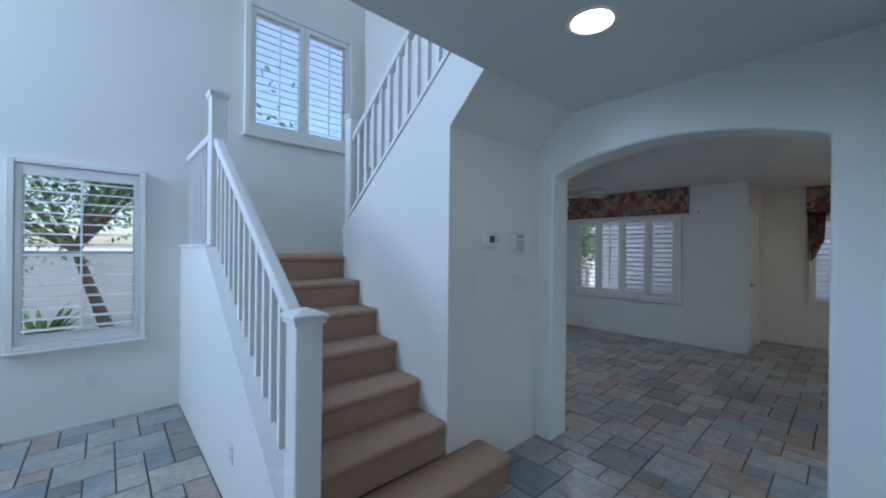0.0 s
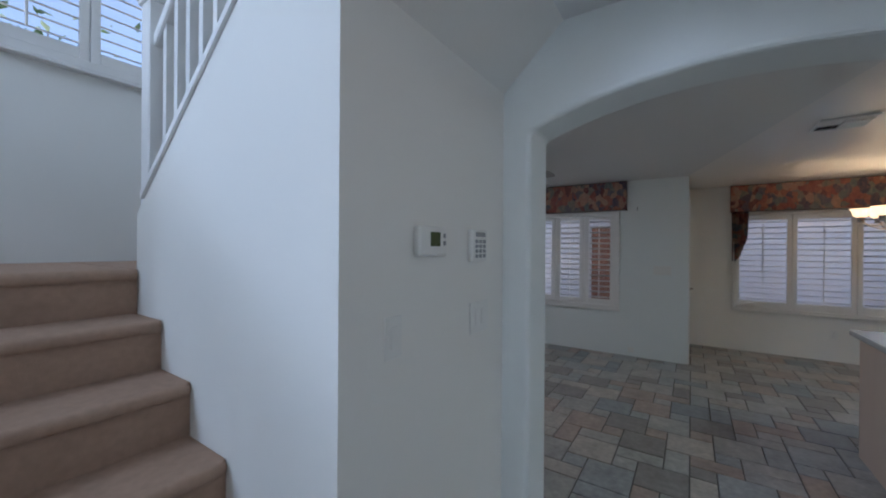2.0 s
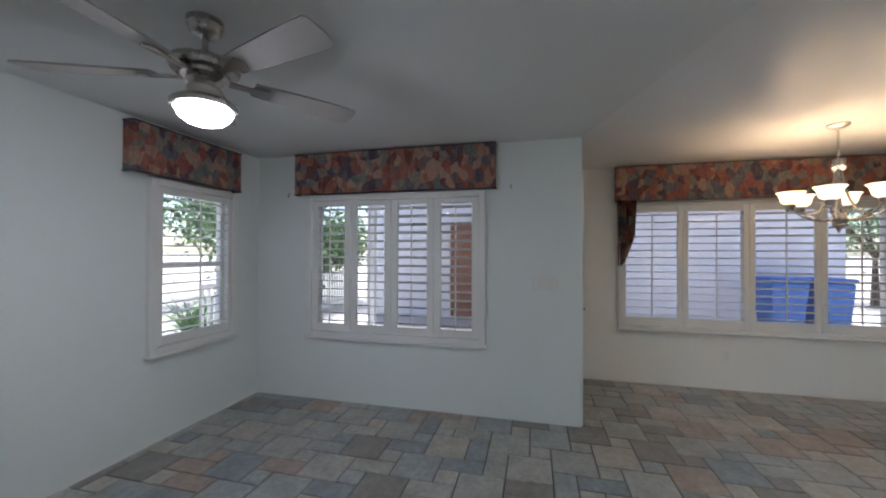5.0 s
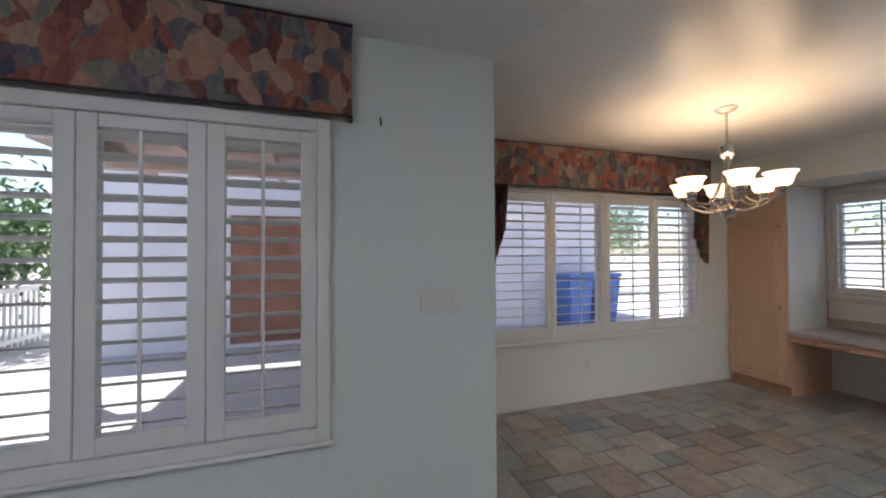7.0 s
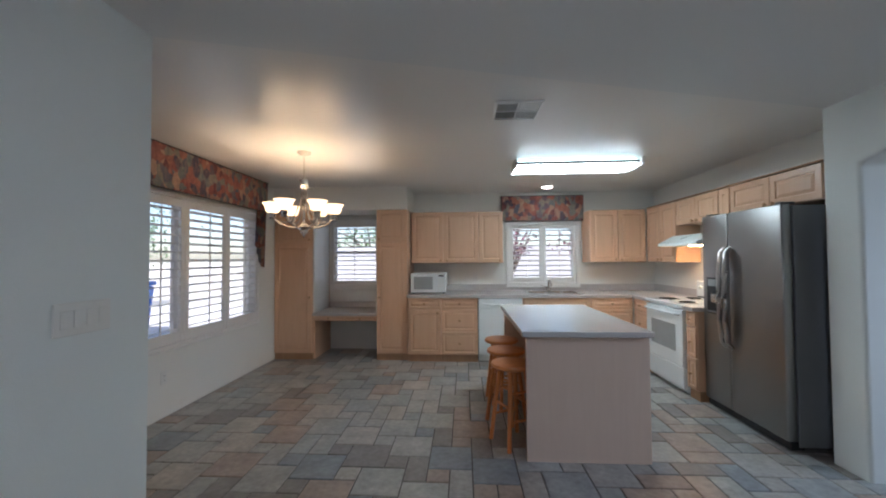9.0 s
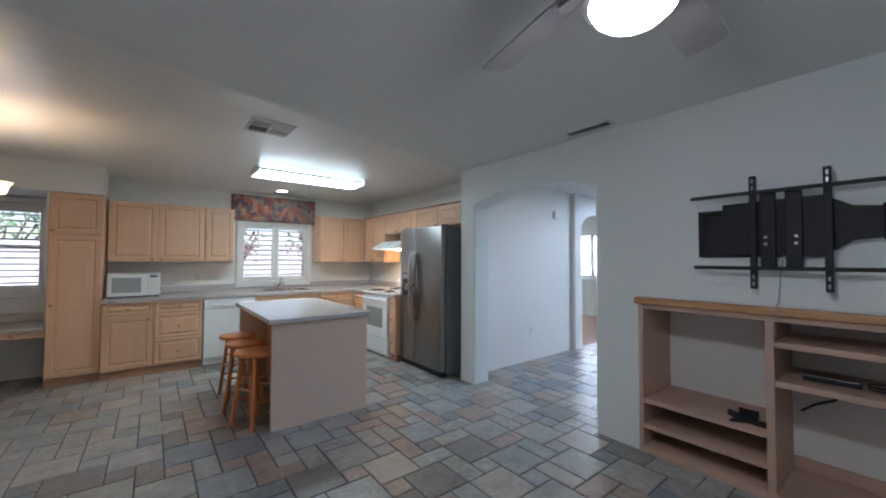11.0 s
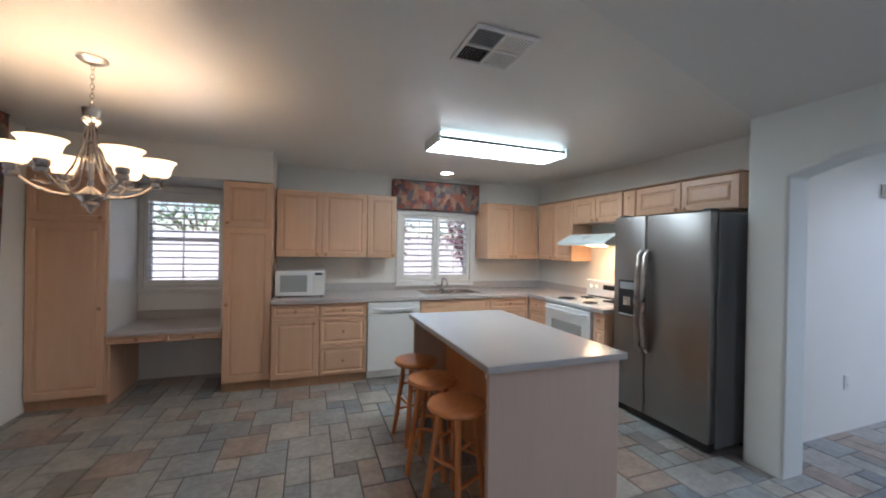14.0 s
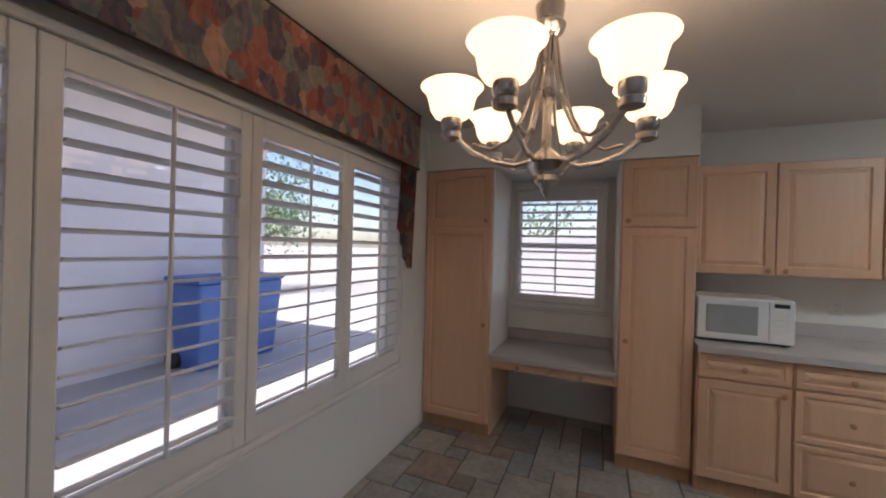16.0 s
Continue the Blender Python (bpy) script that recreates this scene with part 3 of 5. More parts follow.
# ---- valances ----


def valance(label, axis, sign, face, u0, u1, z0, z1, depth=0.11, tails=()):
    P = place(axis, sign, face)
    root = thing("valance", label, "valance", "fabric window valances", Matrix.Translation(P((u0 + u1) / 2, 0, z0)))
    bpy.context.view_layer.update()
    inv = root.matrix_world.inverted()

    def add(nm, bm, m, lab="", smooth=False):
        o = part(nm, bm, m, root, lab, smooth)
        o.matrix_parent_inverse = inv
        return o
    add("front_board", pbox(bmesh.new(), P, u0, u1, depth - 0.02, depth, z0, z1, 0.006, 2), FABRIC)
    add("side_board", pbox(bmesh.new(), P, u0, u0 + 0.02, 0.001, depth - 0.0205, z0, z1, 0.004), FABRIC)
    add("side_board", pbox(bmesh.new(), P, u1 - 0.02, u1, 0.001, depth - 0.0205, z0, z1, 0.004), FABRIC)
    add("top_board", pbox(bmesh.new(), P, u0 + 0.021, u1 - 0.021, 0.001, depth - 0.021, z1 - 0.02, z1 - 0.002), FABRIC)
    for z in (z0 + 0.001, z1 - 0.001):
        bm = bmesh.new()
        tube(bm, [P(u0 - 0.002, 0.002, z), P(u0 - 0.002, depth + 0.002, z), P(u1 + 0.002, depth + 0.002, z), P(u1 + 0.002, 0.002, z)], 0.005, 6)
        add("piping", bm, PIPING, "dark corded edge")
    for t0, t1, drop, short in tails:
        # pleated cascade: folds in plan, with a stepped hem
        bm = bmesh.new()
        n = 15
        rows = 6
        grid = []
        for k in range(n + 1):
            f = k / n
            u = t0 + (t1 - t0) * f
            w = depth * 0.72 + 0.016 * (1 if k % 3 == 0 else -0.3 if k % 3 == 1 else -1)
            hem = drop + (short - drop) * max(0.0, (k - k % 3) / n - 0.3) / 0.7 + 0.022 * (k % 3)
            grid.append([bm.verts.new(P(u + 0.004 * (rows - r) * (f - 0.5), w * (0.7 + 0.3 * r / rows), hem + (z0 + 0.01 - hem) * r / rows)) for r in range(rows + 1)])
        for a, b in zip(grid, grid[1:]):
            for r in range(rows):
                bm.faces.new((a[r], b[r], b[r + 1], a[r + 1]))
        bmesh.ops.solidify(bm, geom=bm.faces[:], thickness=0.004)
        add("cascade", bm, FABRIC, "pleated fabric tail")
    return root


valance("box valance in dark printed cotton over the family room window", 0, -1, XE, 2.06, 4.05, 2.03, 2.43, 0.08)
valance("long box valance in rust and teal printed cotton with pleated tails", 0, -1, XD, -1.838, 0.83, 2.045, 2.433, 0.11, [(0.82, 0.62, 1.31, 1.66), (-1.825, -1.64, 1.31, 1.66)])
valance("box valance in dark printed cotton beside the corner", 1, -1, YN, 6.22, 7.20, 2.03, 2.39, 0.10)
valance("short box valance in rust printed cotton over the sink", 1, 1, YS, 4.304, 5.544, 1.985, 2.37, 0.10)

# ---- kitchen cabinets ----


def front(P, u0, u1, z0, z1, frame_w=0.052, t=0.02):
    """A raised-panel door or drawer front, standing t proud of the carcass."""
    bm = bmesh.new()
    g = 0.0015
    u0, u1, z0, z1 = u0 + g, u1 - g, z0 + g, z1 - g
    rings = [(0, 0), (0, t - 0.003), (0.003, t), (frame_w, t), (frame_w + 0.006, t - 0.009), (frame_w + 0.012, t - 0.009), (frame_w + 0.034, t - 0.001)]
    made = []
    for i, w in rings:
        made.append([bm.verts.new(P(u, w, z)) for u, z in ((u0 + i, z0 + i), (u1 - i, z0 + i), (u1 - i, z1 - i), (u0 + i, z1 - i))])
    for a, b in zip(made, made[1:]):
        for k in range(4):
            bm.faces.new((a[k], a[(k + 1) % 4], b[(k + 1) % 4], b[k]))
    bm.faces.new(made[0])
    bm.faces.new(made[-1])
    bmesh.ops.recalc_face_normals(bm, faces=bm.faces[:])
    return bm


def knob_mesh(P, u, w, z):
    bm = bmesh.new()
    a, b = Vector(P(u, w, z)), Vector(P(u, w + 0.028, z))
    q = Matrix.Translation(a) @ (b - a).to_track_quat('Z', 'Y').to_matrix().to_4x4()
    spin(bm, [(0.008, 0.0), (0.006, 0.010), (0.016, 0.016), (0.017, 0.022), (0.010, 0.028)], 12, q)
    bmesh.ops.recalc_face_normals(bm, faces=bm.faces[:])
    return bm


def cabinet(name, label, group, axis, sign, face, depth, u0, u1, z0, z1, fronts, plinth=0.0, wood_m=None):
    """fronts: (kind, u0, u1, z0, z1, knob u or None, knob z)."""
    wood_m = wood_m or MAPLE
    P = place(axis, sign, face)
    root = thing(name, label, "cabinet", group, Matrix.Translation(P((u0 + u1) / 2, 0, 0)))
    bpy.context.view_layer.update()
    inv = root.matrix_world.inverted()

    def add(nm, bm, m, parent=root, lab=""):
        o = part(nm, bm, m, parent, lab, nm == "knob")
        o.matrix_parent_inverse = inv if parent is root else Matrix()
        return o
    add("body", pbox(bmesh.new(), P, u0 + 0.001, u1 - 0.001, -depth, 0.0, z0 + plinth, z1, 0.002), wood_m)
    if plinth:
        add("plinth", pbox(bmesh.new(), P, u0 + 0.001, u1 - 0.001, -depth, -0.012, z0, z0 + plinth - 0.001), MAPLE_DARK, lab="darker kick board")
    for kind, a, b, c, e, ku, kz in fronts:
        f = add(kind, front(P, a, b, c, e, 0.03 if kind == "drawer" else 0.052), wood_m)
        if ku is not None:
            add("knob", knob_mesh(P, ku, 0.018, kz), KNOB, f, "turned wooden knob")
    return root


S, WST = (1, 1, -2.17), (0, 1, 3.85)
DB = 0.70


def base_run(label, axis_face, depth, u0, u1, rows):
    """A base cabinet; rows: (kind, count across, z0, z1)."""
    fronts = []
    for kind, n, z0, z1 in rows:
        w = (u1 - u0 - 0.01) / n
        for i in range(n):
            a = u0 + 0.005 + w * i
            mid = a + w / 2
            if kind == "drawer":
                ku, kz = mid, (z0 + z1) / 2
            elif kind == "door":
                ku, kz = (a + 0.045 if n == 1 or i else a + w - 0.045), z1 - 0.045
            else:
                ku, kz = None, 0
            fronts.append((kind, a + 0.001, a + w - 0.001, z0, z1, ku, kz))
    cabinet("base_cabinet", label, "kitchen base cabinets", *axis_face, depth, u0, u1, 0, 0.876, fronts, 0.095)


THREE = [("drawer", 1, 0.725, 0.868), ("drawer", 1, 0.42, 0.715), ("drawer", 1, 0.105, 0.41)]
base_run("maple base cabinet with one drawer over one door", S, DB, 6.445, 6.915, [("drawer", 1, 0.725, 0.868), ("door", 1, 0.105, 0.715)])
base_run("maple base cabinet with three drawers", S, DB, 5.945, 6.445, THREE)
base_run("maple sink cabinet with a plain false front and two doors", S, DB, 4.43, 5.335, [("panel", 1, 0.725, 0.868), ("door", 2, 0.105, 0.715)])
base_run("maple corner base cabinet with drawers", S, DB, 3.88, 4.43, THREE)
base_run("maple base cabinet with drawers beside the cooker", WST, 0.62, -2.165, -1.775, THREE)
base_run("narrow maple drawer cabinet between cooker and refrigerator", WST, 0.62, -1.005, -0.845, THREE)
U = (1, 1, -2.52)
UW = (0, 1, 3.50)
UG = "kitchen wall cabinets"
cabinet("wall_cabinet", "pale maple double-door wall cabinet above the microwave", UG, *U, 0.365, 5.912, 6.908, 1.35, 2.103,
        [("door", 6.428, 6.90, 1.355, 2.098, 6.47, 1.385), ("door", 5.917, 6.423, 1.355, 2.098, 6.378, 1.385)])
cabinet("wall_cabinet", "pale maple single-door wall cabinet beside the sink window", UG, *U, 0.365, 5.555, 5.912, 1.35, 2.103,
        [("door", 5.56, 5.907, 1.355, 2.098, 5.60, 1.385)])
cabinet("wall_cabinet", "pale maple double-door wall cabinet in the corner", UG, *U, 0.365, 3.525, 4.31, 1.35, 2.103,
        [("door", 3.92, 4.305, 1.355, 2.098, 3.96, 1.385), ("door", 3.53, 3.915, 1.355, 2.098, 3.875, 1.385)])
cabinet("wall_cabinet", "pale maple wall cabinet beside the cooker hood", UG, *UW, 0.275, -2.515, -1.775, 1.35, 2.103,
        [("door", -2.495, -2.14, 1.355, 2.098, -2.18, 1.385), ("door", -2.135, -1.78, 1.355, 2.098, -2.095, 1.385)])
cabinet("wall_cabinet", "short pale maple cabinet above the cooker hood", UG, *UW, 0.275, -1.77, -1.005, 1.80, 2.103,
        [("door", -1.765, -1.392, 1.805, 2.098, -1.43, 1.83), ("door", -1.388, -1.01, 1.805, 2.098, -1.35, 1.83)])
cabinet("wall_cabinet", "narrow pale maple wall cabinet beside the hood", UG, *UW, 0.275, -1.0, -0.845, 1.35, 2.103, [("door", -0.995, -0.85, 1.355, 2.098, None, 0)])
cabinet("wall_cabinet", "short pale maple cabinet above the refrigerator", UG, *UW, 0.275, -0.84, 0.105, 1.83, 2.103,
        [("door", -0.835, -0.37, 1.835, 2.098, -0.41, 1.86), ("door", -0.365, 0.10, 1.835, 2.098, -0.325, 1.86)])
tagged(part("cabinet_trim", bx(XW + 0.002, 3.53, -2.50, 0.105, 2.105, 2.12, 0.004), MAPLE_DARK), "thin dark wood strip along the wall cabinet tops", "trim")
PN = (1, 1, -2.225)
cabinet("pantry_cabinet", "tall maple pantry cabinet in the corner by the dining window", "tall pantry cabinets", *PN, 0.66, 8.277, XD - 0.004, 0, 2.112,
        [("door", 8.282, XD - 0.01, 1.655, 2.105, 8.317, 1.695), ("door", 8.282, XD - 0.01, 0.105, 1.645, 8.317, 0.88)], 0.09)
cabinet("pantry_cabinet", "tall narrow maple pantry cabinet beside the worktop", "tall pantry cabinets", *PN, 0.66, 6.92, 7.36, 0, 2.112,
        [("door", 6.925, 7.355, 1.655, 2.105, 7.32, 1.695), ("door", 6.925, 7.355, 0.105, 1.645, 7.32, 0.88)], 0.09)

# built-in desk between the pantries
desk = thing("desk", "built-in desk with grey laminate top and maple apron drawers", "desk", m=Matrix.Translation((7.81, -2.5, 0)))


def put(nm, bm, m, root, lab="", smooth=False):
    o = part(nm, bm, m, root, lab, smooth)
    o.matrix_parent_inverse = Matrix.Translation(root.location).inverted()
    return o


put("desktop", bx(7.362, 8.275, YS + 0.003, -2.19, 0.622, 0.655, 0.004), LAMI, desk)
put("backsplash", bx(7.362, 8.275, YS + 0.003, YS + 0.022, 0.656, 0.745, 0.003), LAMI, desk)
put("apron", bx(7.362, 8.275, -2.25, -2.23, 0.545, 0.621, 0.002), MAPLE, desk)
PD = place(1, 1, -2.23)
for a, b in ((7.37, 7.815), (7.822, 8.268)):
    dr = put("drawer", front(PD, a, b, 0.550, 0.617, 0.010, 0.016), MAPLE, desk)
    k = part("knob", knob_mesh(PD, (a + b) / 2, 0.014, 0.584), KNOB, dr, "turned wooden knob", True)
put("side_panel", bx(8.26, 8.275, YS + 0.01, -2.26, 0, 0.621), MAPLE, desk)
put("back_panel", bx(7.362, 8.275, YS + 0.003, YS + 0.018, 0.748, 0.935, 0.003), SHUT, desk, "painted panel under the window")
put("niche_side", bx(8.263, 8.275, YS + 0.07, -2.235, 0.656, 2.112), SHUT, desk, "white-painted niche side")
put("niche_side", bx(7.362, 7.374, YS + 0.07, -2.235, 0.656, 2.112), SHUT, desk, "white-painted niche side")

# worktops
top = thing("worktop", "grey laminate kitchen worktop with upstand along the walls", "worktop", m=Matrix.Translation((5.0, -2.5, 0.88)))
SK = (4.50, 5.22, -2.70, -2.28)
WY, WX = -2.125, 3.90
for x0, x1, y0, y1 in ((SK[1], 6.918, YS + 0.003, WY), (XW + 0.003, SK[0], YS + 0.003, WY), (SK[0], SK[1], YS + 0.003, SK[2]),
                       (SK[0], SK[1], SK[3], WY), (XW + 0.003, WX, WY, -1.768)):
    put("slab", bx(x0, x1, y0, y1, 0.878, 0.917), LAMI, top)
put("slab", bx(XW + 0.003, WX, -1.002, -0.845, 0.878, 0.917, 0.003), LAMI, top)
put("upstand", bx(XW + 0.025, 6.918, YS + 0.003, YS + 0.022, 0.9175, 1.015, 0.003), LAMI, top)
put("upstand", bx(XW + 0.003, XW + 0.022, YS + 0.003, -1.768, 0.9175, 1.015, 0.003), LAMI, top)

# sink and tap
sink = thing("sink", "double-bowl stainless steel sink let into the worktop", "sink", m=Matrix.Translation((4.86, -2.49, 0.917)))
bm = bmesh.new()
for a, b in ((4.52, 4.85), (4.87, 5.20)):
    for f in ((a, b, -2.68, -2.675), (a, b, -2.305, -2.30), (a, a + 0.005, -2.675, -2.305), (b - 0.005, b, -2.675, -2.305)):
        box(bm, *f, 0.76, 0.917)
    box(bm, a, b, -2.68, -2.30, 0.755, 0.76)
put("bowl", bm, SINKST, sink)
bm = bmesh.new()
box(bm, 4.49, 5.23, -2.71, -2.68, 0.9175, 0.925, 0.002)
box(bm, 4.49, 5.23, -2.30, -2.27, 0.9175, 0.925, 0.002)
for a, b in ((4.49, 4.52), (4.85, 4.87), (5.20, 5.23)):
    box(bm, a, b, -2.68, -2.30, 0.9175, 0.925, 0.002)
put("rim", bm, SINKST, sink)
tap = thing("tap", "low chrome kitchen tap with a curved spout behind the sink", "tap", m=Matrix.Translation((4.86, -2.75, 0.917)))
bm = bmesh.new()
spin(bm, [(0.028, 0.9175), (0.026, 0.95), (0.014, 0.965)], 14, Matrix.Translation((4.86, -2.75, 0)))
tube(bm, [(4.86, -2.75, 0.96), (4.86, -2.75, 1.02)] + [(4.86, -2.65 - 0.10 * math.cos(a), 1.03 + 0.05 * math.sin(a)) for a in (0.5, 1.0, 1.57, 2.1, 2.6, 3.1)] + [(4.86, -2.548, 1.0)], 0.012, 10)
put("spout", bm, CHROME, tap, "", True)
bm = bmesh.new()
tube(bm, [(4.88, -2.75, 0.97), (4.97, -2.73, 1.01)], 0.008, 8)
put("lever", bm, CHROME, tap, "", True)

# dishwasher
dw = thing("dishwasher", "white built-in dishwasher under the worktop", "dishwasher", m=Matrix.Translation((5.64, -2.17, 0)))
put("door", bx(5.345, 5.937, -2.172, -2.142, 0.10, 0.735, 0.006, 2), APPL, dw)
put("control_panel", bx(5.345, 5.937, -2.172, -2.137, 0.74, 0.868, 0.006, 2), APPL, dw)
bm = bmesh.new()
tube(bm, [(5.40, -2.136, 0.80), (5.45, -2.117, 0.79), (5.64, -2.110, 0.785), (5.83, -2.117, 0.79), (5.88, -2.136, 0.80)], 0.010, 8)
put("handle", bm, APPL, dw, "", True)
put("toe_panel", bx(5.345, 5.937, -2.212, -2.187, 0.004, 0.098, 0.003), APPL_GREY, dw)
put("body", bx(5.345, 5.937, YS + 0.02, -2.177, 0.02, 0.868), APPL, dw)

# microwave
MX, MY = 6.388, -2.30
mw = thing("microwave", "white countertop microwave with a grey window", "microwave", m=Matrix.Translation((MX + 0.25, MY - 0.18, 0.92)))
put("body", bx(MX, MX + 0.505, MY - 0.374, MY - 0.019, 0.934, 1.208, 0.008, 2), APPL, mw)
put("door", bx(MX + 0.13, MX + 0.502, MY - 0.018, MY, 0.938, 1.204, 0.006, 2), APPL, mw)
put("window", bx(MX + 0.185, MX + 0.455, MY + 0.0005, MY + 0.004, 0.981, 1.161, 0.002), APPL_GREY, mw)
put("control_panel", bx(MX + 0.003, MX + 0.127, MY - 0.018, MY - 0.001, 0.938, 1.204, 0.004), APPL, mw)
put("display", bx(MX + 0.03, MX + 0.105, MY - 0.0005, MY + 0.002, 1.161, 1.186), BLACK, mw)
for a in range(3):
    for b in range(4):
        put("button", bx(MX + 0.027 + a * 0.029, MX + 0.049 + a * 0.029, MY - 0.0005, MY + 0.0015, 1.016 + b * 0.032, 1.036 + b * 0.032, 0.001), PLASTIC, mw)
for a in (MX + 0.035, MX + 0.465):
    for b in (MY - 0.334, MY - 0.054):
        put("foot", rod(bmesh.new(), (a, b, 0.9175), (a, b, 0.9345), 0.012), BLACK, mw)
put("base_plate", bx(MX + 0.015, MX + 0.495, MY - 0.354, MY - 0.024, 0.926, 0.9335), BLACK, mw)

# cooker
ck = thing("cooker", "white electric cooker with coil burners and a glass oven door", "cooker", m=Matrix.Translation((3.55, -1.387, 0)))
y0, y1 = -1.765, -1.008
put("body", bx(XW + 0.01, 3.855, y0, y1, 0.02, 0.888, 0.004), APPL, ck)
put("cooktop", bx(XW + 0.08, 3.905, y0 - 0.002, y1 + 0.002, 0.889, 0.922, 0.006, 2), APPL, ck)
put("backguard", bx(XW + 0.01, XW + 0.078, y0, y1, 0.889, 1.13, 0.012, 3), APPL, ck)
put("backguard_trim", bx(XW + 0.0785, XW + 0.082, y0 + 0.03, y1 - 0.03, 0.93, 0.945), BLACK, ck)
put("clock_display", bx(XW + 0.0785, XW + 0.082, -1.48, -1.29, 1.03, 1.085), BLACK, ck)
for y in (-1.68, -1.59, -1.19, -1.10):
    put("control_knob", rod(bmesh.new(), (XW + 0.078, y, 1.055), (XW + 0.105, y, 1.055), 0.022, 0.018, 14), APPL, ck)
od = put("oven_door", bx(3.857, 3.90, y0 + 0.008, y1 - 0.008, 0.28, 0.865, 0.006, 2), APPL, ck)
part("oven_window", bx(3.9005, 3.903, y0 + 0.13, y1 - 0.13, 0.42, 0.70, 0.002), APPL_GREY, od)
bm = bmesh.new()
tube(bm, [(3.90, y0 + 0.05, 0.815), (3.94, y0 + 0.06, 0.82), (3.945, (y0 + y1) / 2, 0.82), (3.94, y1 - 0.06, 0.82), (3.90, y1 - 0.05, 0.815)], 0.012, 8)
part("oven_handle", bm, APPL, od, "", True)
put("storage_drawer", bx(3.857, 3.895, y0 + 0.008, y1 - 0.008, 0.06, 0.272, 0.008, 2), APPL, ck)
for x, y, r in ((3.44, -1.58, 0.075), (3.44, -1.20, 0.095), (3.73, -1.58, 0.095), (3.73, -1.20, 0.075)):
    bm = bmesh.new()
    spin(bm, [(r + 0.022, 0.9225), (r + 0.020, 0.927), (r + 0.008, 0.924)], 24, Matrix.Translation((x, y, 0)))
    dp = put("drip_bowl", bm, CHROME, ck, "", True)
    bm = bmesh.new()
    tube(bm, [(x + (0.015 + (r - 0.015) * k / 60) * math.cos(k * 0.42), y + (0.015 + (r - 0.015) * k / 60) * math.sin(k * 0.42), 0.932) for k in range(61)], 0.0048, 6)
    put("coil_burner", bm, BLACK_MET, ck)

# cooker hood
hd = thing("cooker_hood", "white under-cabinet cooker hood with a lamp below", "hood", m=Matrix.Translation((3.5, -1.387, 1.6)))
bm = bmesh.new()
prism(bm, [(XW + 0.002, 1.545), (3.74, 1.545), (3.74, 1.575), (3.56, 1.672), (XW + 0.002, 1.672)], 1, -1.768, -1.008)
put("canopy", bm, mat("hood_enamel", (0.72, 0.83, 0.83), 0.3, vary=0.03), hd)
put("slot", bx(3.56, 3.62, -1.51, -1.26, 1.628, 1.634), BLACK, hd).rotation_euler = (0, 0, 0)
put("lamp_lens", bx(3.42, 3.55, -1.47, -1.31, 1.538, 1.5445), glow("hood_lamp", (1.0, 0.62, 0.30), 38), hd, "warm lit lens")

# refrigerator
fr = thing("refrigerator", "stainless side-by-side refrigerator with a black water dispenser", "refrigerator", m=Matrix.Translation((3.55, -0.37, 0)))
f0, f1 = -0.812, 0.10
FX0 = 3.81   # door fronts
put("body", bx(XW + 0.03, FX0 - 0.08, f0, f1, 0.035, 1.79, 0.004), STEEL_SIDE, fr, "dark grey enamelled case")
fz = put("door", bx(FX0 - 0.073, FX0, f0 + 0.002, -0.465, 0.075, 1.80, 0.014, 3), STEEL, fr, "brushed stainless freezer door", True)
fd = put("door", bx(FX0 - 0.073, FX0, -0.457, f1 - 0.002, 0.075, 1.80, 0.014, 3), STEEL, fr, "brushed stainless door", True)
for y, d in ((-0.494, fz), (-0.428, fd)):
    bm = bmesh.new()
    tube(bm, [(FX0, y, 0.62), (FX0 + 0.04, y, 0.66), (FX0 + 0.06, y, 0.85), (FX0 + 0.065, y, 1.05), (FX0 + 0.06, y, 1.25), (FX0 + 0.04, y, 1.45), (FX0, y, 1.49)], 0.021, 12)
    part("handle", bm, CHROME, d, "long curved bar handle", True)
dsp = part("dispenser", bx(FX0 + 0.0005, FX0 + 0.004, -0.745, -0.545, 0.885, 1.22, 0.003), BLACK, fz, "black dispenser recess")
put("dispenser_panel", bx(FX0 + 0.0045, FX0 + 0.007, -0.73, -0.56, 1.14, 1.205, 0.002), APPL_GREY, fr)
put("dispenser_paddle", bx(FX0 + 0.0045, FX0 + 0.013, -0.685, -0.605, 0.99, 1.07, 0.004), SINKST, fr)
put("dispenser_tray", bx(FX0 + 0.0045, FX0 + 0.02, -0.73, -0.56, 0.895, 0.915, 0.003), APPL_GREY, fr)
put("base_grille", bx(FX0 - 0.125, FX0 - 0.025, f0 + 0.01, f1 - 0.01, 0.012, 0.07, 0.004), BLACK, fr)
for y in (f0 + 0.06, f1 - 0.06):
    put("foot", rod(bmesh.new(), (FX0 - 0.065, y, 0.0), (FX0 - 0.065, y, 0.036), 0.025), BLACK, fr)
    put("foot", rod(bmesh.new(), (3.32, y, 0.0), (3.32, y, 0.036), 0.025), BLACK, fr)
    put("hinge_cover", bx(FX0 - 0.125, FX0 - 0.025, y - 0.03, y + 0.03, 1.801, 1.818, 0.005), STEEL_SIDE, fr)

